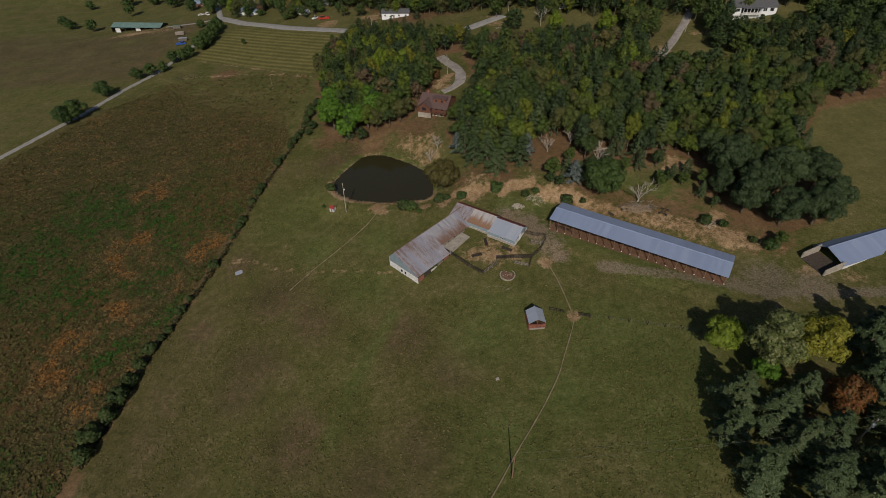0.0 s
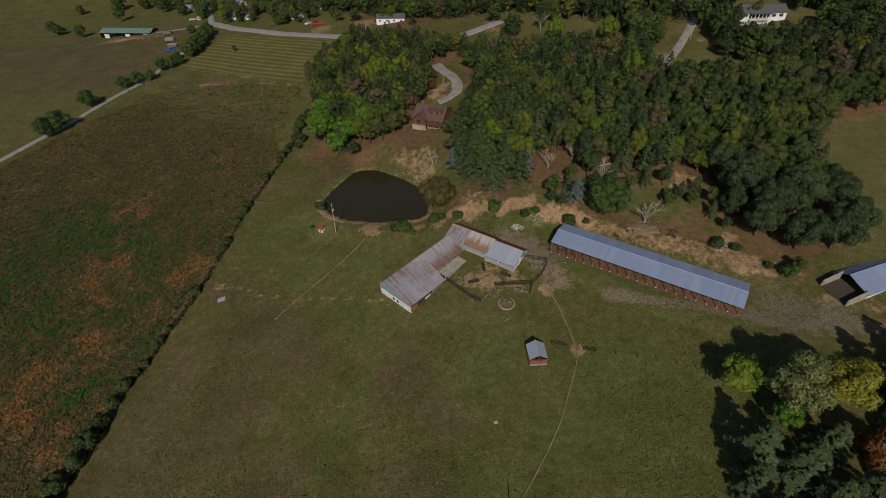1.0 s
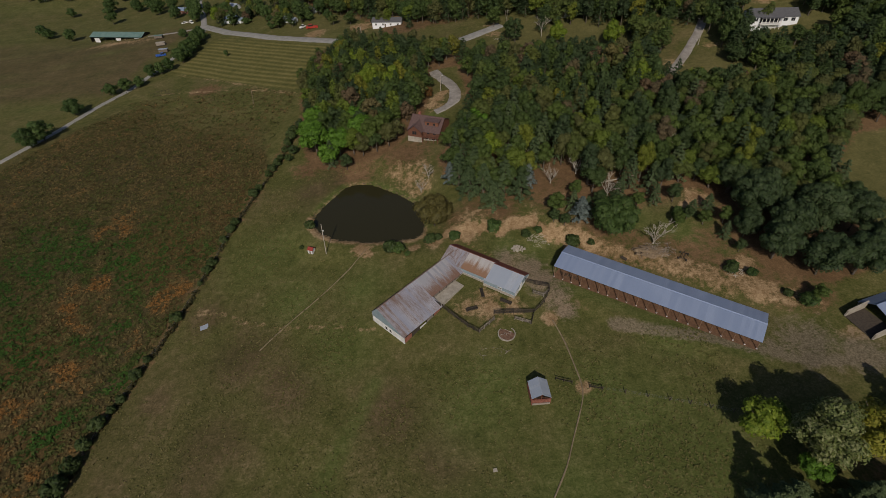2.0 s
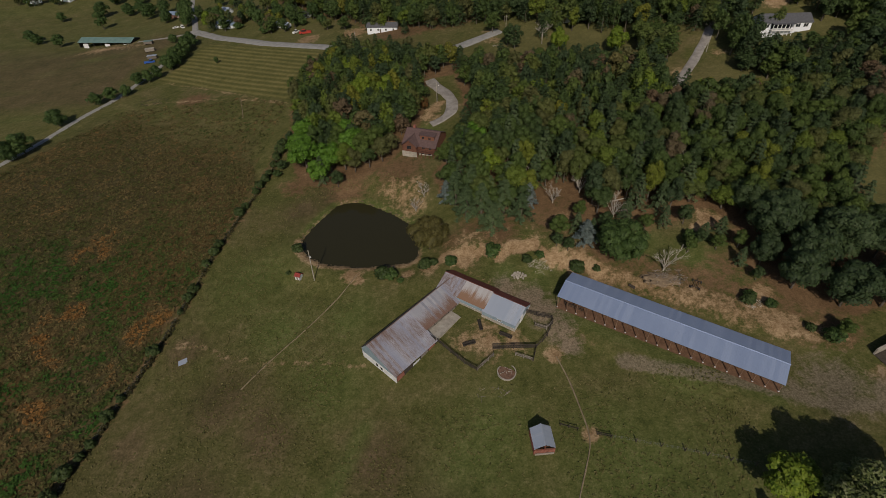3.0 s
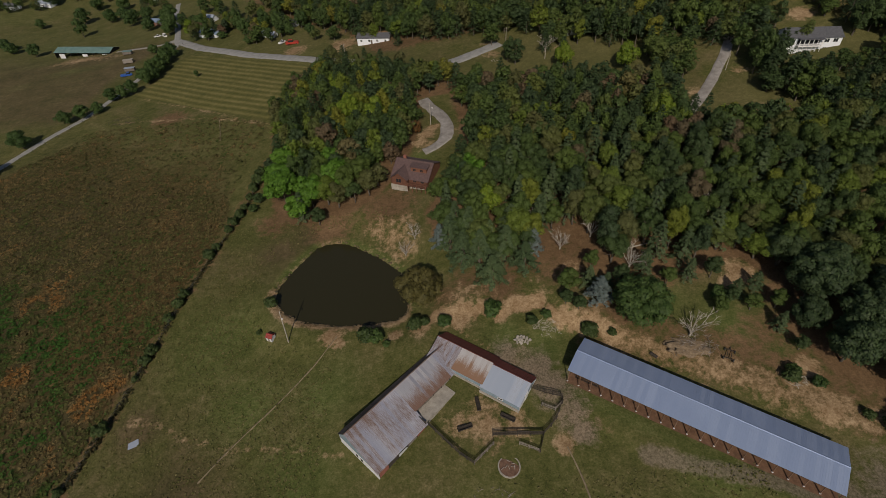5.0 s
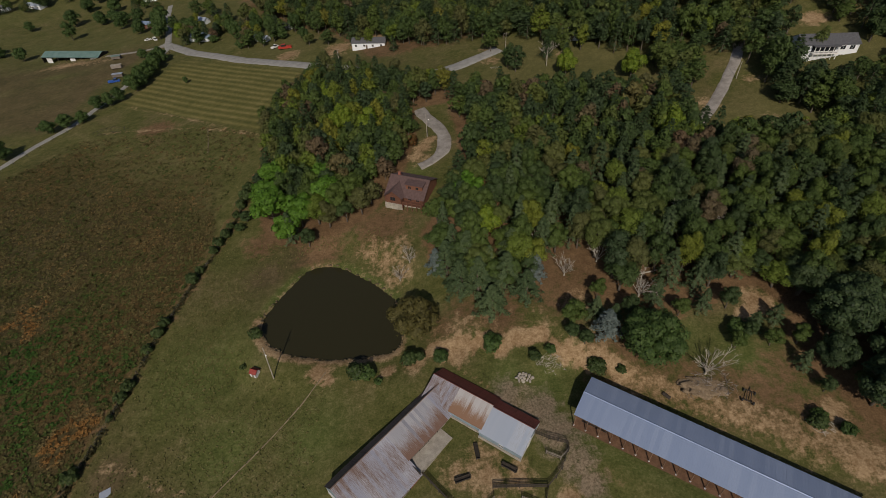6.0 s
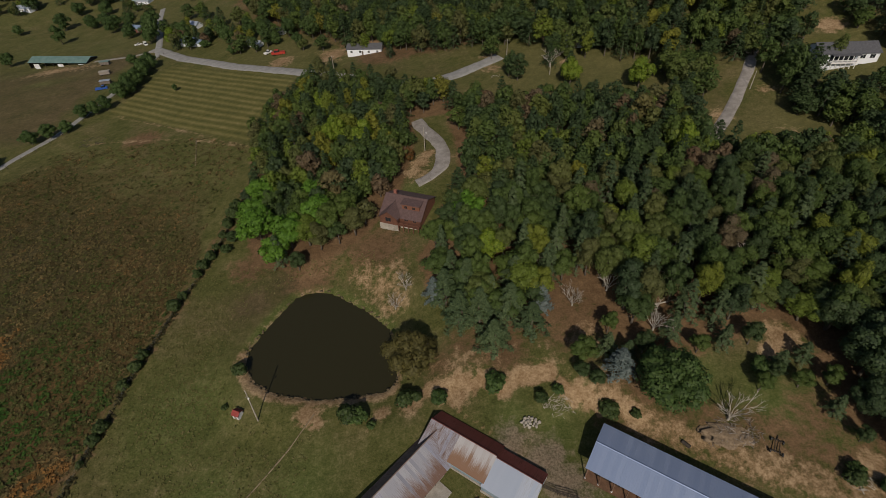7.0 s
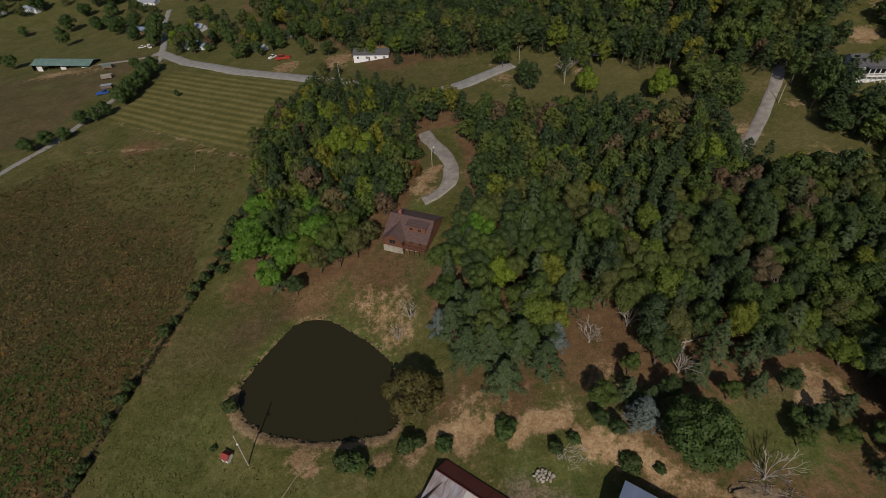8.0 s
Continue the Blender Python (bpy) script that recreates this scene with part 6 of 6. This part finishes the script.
def build_implement():
    t = thing("farm_implement", pose(72.3, 135, H(72.3, 135), 0, 0, 60), "rusty dark iron harrow frame with wheels", "farm implement")
    for nm, row in (("beam", (-1.6, 1.6, -0.5, -0.38, 0.5, 0.62)), ("beam", (-1.6, 1.6, 0.38, 0.5, 0.5, 0.62)), ("crossbar", (-1.5, -1.38, -1.1, 1.1, 0.48, 0.6)), ("crossbar", (1.3, 1.42, -1.1, 1.1, 0.48, 0.6)), ("tongue", (1.4, 2.6, -0.06, 0.06, 0.46, 0.56))):
        flat(t, Matrix(), nm, [row], TIMBER)
    for x, y in ((-1.45, -1.1), (-1.45, 1.1), (1.35, -1.1), (1.35, 1.1)):
        bm = bmesh.new()
        rod(bm, (x, y - 0.1, 0.38), (x, y + 0.1, 0.38), 0.4, 0.4, 14)
        part("wheel", bm, RUBBER, t)


build_implement()
b = thing("oil_drum", pose(55.6, 137.2, H(55.6, 137.2) + 0.35, 0, 90, 130), "dark rusty drum lying on bare earth", "drum")
bm = bmesh.new()
for z0, z1, r0, r1 in ((-0.9, -0.86, 0.42, 0.45), (-0.86, -0.3, 0.42, 0.42), (-0.3, -0.26, 0.45, 0.45), (-0.26, 0.3, 0.42, 0.42), (0.3, 0.34, 0.45, 0.45), (0.34, 0.86, 0.42, 0.42), (0.86, 0.9, 0.45, 0.42)):
    rod(bm, (0, 0, z0), (0, 0, z1), r0, r1, 16)
part("body", bm, TIMBER, b)
lg = thing("fallen_log", Matrix.Translation((61, 170.8, H(61, 170.8))), "pale fallen trunk lying across the slope", "log")
bm = bmesh.new()
rod(bm, (-6, -1, H(55, 169.8) - H(61, 170.8) + 0.3), (6.4, 1, H(67.4, 171.8) - H(61, 170.8) + 0.5), 0.24, 0.14, 8)
part("trunk", bm, BARE_WOOD, lg)
for x, y, a, b2, turn, lab in ((-73.4, 123.6, 1.3, 0.9, 30, "grey metal sheet lying in the grass"), (11.4, 75.9, 0.5, 0.4, 10, "pale flat stone lying in the grass")):
    t = thing("metal_sheet" if a > 1 else "flat_stone", pose(x, y, H(x, y) + 0.12, 3, 2, turn), lab, "sheet" if a > 1 else "stone")
    bm = bmesh.new()
    slab(bm, [(-a, -b2, 0), (a * 0.9, -b2 * 1.1, 0.03), (a, b2, 0.08), (-a * 0.8, b2 * 0.9, 0.02)], (0, 0, 0.06))
    part("body", bm, SILVER_ROOF if a > 1 else CONCRETE, t)


# eroded turf lip along the near shore; dark clods also draw the undercut's shadow
def build_lip():
    rg = np.random.default_rng(5)
    ring = resample(POND + POND[:1], 0.55)
    V, Fs, base = [], [], 0
    proto = rock_mesh(9)
    pv = np.array([v.co[:] for v in proto.verts])
    proto.verts.index_update()
    pf = np.array([[v.index for v in f.verts] for f in proto.faces])
    proto.free()
    cx, cy = -27, 169
    for x, y in ring:
        near = y < 166 - 0.2 * (x + 30)
        if rg.random() > (0.85 if near else 0.3):
            continue
        out = Vector((x - cx, y - cy)).normalized() * rg.uniform(0.0, 0.9)
        px, py = x + out.x, y + out.y
        s = rg.uniform(0.4, 1.1)
        V.append(pv * np.array([s * 1.3, s, s * 0.7]) + np.array([px, py, WATER_Z + 0.15 + rg.uniform(0, 0.3)]))
        Fs.append(pf + base)
        base += len(pv)
    me = raw_mesh("turf_lip", np.concatenate(V), np.concatenate(Fs), TURF)
    tagged(new("turf_lip", me), "broken turf edge along the pond shore, darkened for the undercut's shade", "turf", kind="stuff")


# dark tone of the clods includes the shade under the bank
TURF = plain("turf", (0.05, 0.045, 0.022), (0.16, 0.115, 0.065), 1.0, 0.95)
build_lip()


# ---- poles and wires ----
def utility_pole(x, y, h, label, lean=(0, 0), lamp=False, drum=False, arm=True, wood=None):
    t = thing("utility_pole", Matrix.Translation((x, y, H(x, y))), label, "utility pole")
    bm = bmesh.new()
    top = Vector((lean[0], lean[1], h))
    rod(bm, (0, 0, -0.5), top, 0.17, 0.11, 8)
    part("pole", bm, wood or BARE_WOOD, t)
    if arm:
        a = part("crossarm", boxes((-1.1, 1.1, -0.06, 0.06, h - 0.75, h - 0.6)), TIMBER, t)
        for sx in (-0.9, 0.9):
            bm = bmesh.new()
            rod(bm, (sx, 0, h - 0.6), (sx, 0, h - 0.38), 0.05, 0.03, 6)
            part("insulator", bm, WHITE_PAINT, a)
    if drum:
        bm = bmesh.new()
        rod(bm, (-0.3, -0.32, h - 2.2), (-0.3, -0.32, h - 1.3), 0.3, 0.3, 12)
        part("transformer", bm, WHITE_PAINT, t, "pale grey transformer can")
    if lamp:
        bm = bmesh.new()
        rod(bm, (0, 0, h - 2.2), (0.9, -0.4, h - 1.9), 0.04, 0.04, 5)
        part("bracket", bm, WIRE, t)
        bm = bmesh.new()
        rod(bm, (0.9, -0.4, h - 2.15), (0.9, -0.4, h - 1.85), 0.24, 0.1, 8)
        part("lamp_head", bm, WHITE_PAINT, t)
    return Vector((x, y, H(x, y))) + top


def wires(a, b, sag, label):
    t = thing("overhead_wire", Matrix.Translation(a), label, "wire", "overhead wires")
    for off in (-0.9, 0.9):
        bm = bmesh.new()
        pts = []
        for k in range(13):
            s = k / 12
            pts.append((b - a) * s + Vector((0, off, -0.4 - sag * 4 * s * (1 - s))))
        for p, q in zip(pts, pts[1:]):
            rod(bm, p, q, 0.02, 0.02, 3)
        part("wire", bm, WIRE, t)


top1 = utility_pole(12.5, 50.2, 9.7, "brown wooden pole standing alone in the pasture", arm=False, wood=BROWN_POST)
top2 = utility_pole(85.9, 53.4, 9.0, "wooden utility pole with a pale transformer", drum=True)
wires(top2, top1, 1.6, "two thin overhead wires above the pines")
utility_pole(-38.9, 148.4, 12.2, "tall leaning pole with a yard lamp", (0.5, 0.3), True, arm=False)
utility_pole(-0.3, 248.9, 9.5, "wooden pole beside the gravel drive", arm=False, lamp=True)
utility_pole(121.6, 263.4, 6.8, "short wooden pole beside the drive", arm=False)
utility_pole(37.1, 317.5, 8, "wooden utility pole at the wood's edge")
utility_pole(52.9, 294.3, 7, "pale pole on the lawn", arm=False)
utility_pole(-50, 345, 8, "wooden roadside utility pole")
draped("track", [(-98, 267), (-101, 276), (-106.5, 291)], 0.5, PATH_EARTH, "thin pale worn line across the field", "track", 0.1, 0.4)


# ---- vehicles ----
def vehicle(x, y, turn, paint, label, long=4.6, wide=1.8, cab=(0.3, 0.75), high=1.5, name="car", category="car"):
    t = thing(name, pose(x, y, H(x, y) + 0.05, 0, 0, turn), label, category)
    bm = bmesh.new()
    slab(bm, [(-long / 2, -wide / 2, 0.35), (long / 2, -wide / 2, 0.35), (long / 2, -wide / 2, high * 0.52), (long * 0.42, -wide / 2, high * 0.6), (-long / 2, -wide / 2, high * 0.6)], (0, wide, 0))
    part("body", bm, paint, t)
    a, b = -long / 2 + cab[0] * long, -long / 2 + cab[1] * long
    bm = bmesh.new()
    slab(bm, [(a, -wide * 0.45, high * 0.6), (b, -wide * 0.45, high * 0.6), (b - 0.45, -wide * 0.4, high), (a + 0.35, -wide * 0.4, high)], (0, wide * 0.86, 0))
    c = part("cabin", bm, GLASS_DARK, t)
    part("roof", boxes((a + 0.35, b - 0.45, -wide * 0.42, wide * 0.44, high, high + 0.05)), paint, c)
    for sx in (-0.31, 0.31):
        for sy in (-1, 1):
            bm = bmesh.new()
            rod(bm, (sx * long, sy * wide * 0.5 - 0.1, 0.33), (sx * long, sy * wide * 0.5 + 0.1, 0.33), 0.33, 0.33, 12)
            part("wheel", bm, RUBBER, t)


vehicle(-194.3, 370.2, 20, BLUE_PAINT, "bright blue pickup truck parked on grass", 6.5, 2.2, (0.5, 0.85), 2.2, "pickup_truck", "truck")
vehicle(-62, 335.8, 100, RED_PAINT, "red tractor parked by the roadside trees", 4.5, 2.4, (0.1, 0.5), 2.8, "tractor", "tractor")
vehicle(-212.5, 455, 40, WHITE_PAINT, "white car parked by the lane junction", 5, 2)
vehicle(-205.5, 452, 130, WHITE_PAINT, "white van parked by the lane junction", 5.4, 2.1, (0.05, 0.9), 2.1, "van", "van")
vehicle(-90.5, 386, 10, RED_PAINT, "red farm machine beside the lawn", 8, 2.6, (0.2, 0.6), 2.6, "farm_machine", "farm machine")
vehicle(-98, 390, 60, WHITE_PAINT, "white pickup truck near the cottage", 5.4, 2.0, (0.4, 0.75), 1.9, "pickup_truck", "truck")
for x, y, turn, roof, lab in ((-196, 378.5, 10, SILVER_ROOF, "pale farm trailer with a flat roof"), (-206.5, 397, 15, CONCRETE, "pale grey box trailer in the pasture"), (-218, 418.5, 5, GREEN_ROOF, "small shed with a green roof")):
    t = thing("trailer" if roof is not GREEN_ROOF else "small_shed", pose(x, y, H(x, y), 0, 0, turn), lab, "trailer" if roof is not GREEN_ROOF else "shed")
    flat(t, Matrix(), "body", [(-3, 3, -1.3, 1.3, 0.6, 2.4)], WEATHERED)
    flat(t, Matrix(), "roof", [(-3.15, 3.15, -1.42, 1.42, 2.4, 2.52)], roof)
    for sx in (-2.1, 2.1):
        flat(t, Matrix(), "support", [(sx - 0.3, sx + 0.3, -1.2, 1.2, -0.2, 0.6)], TIMBER)
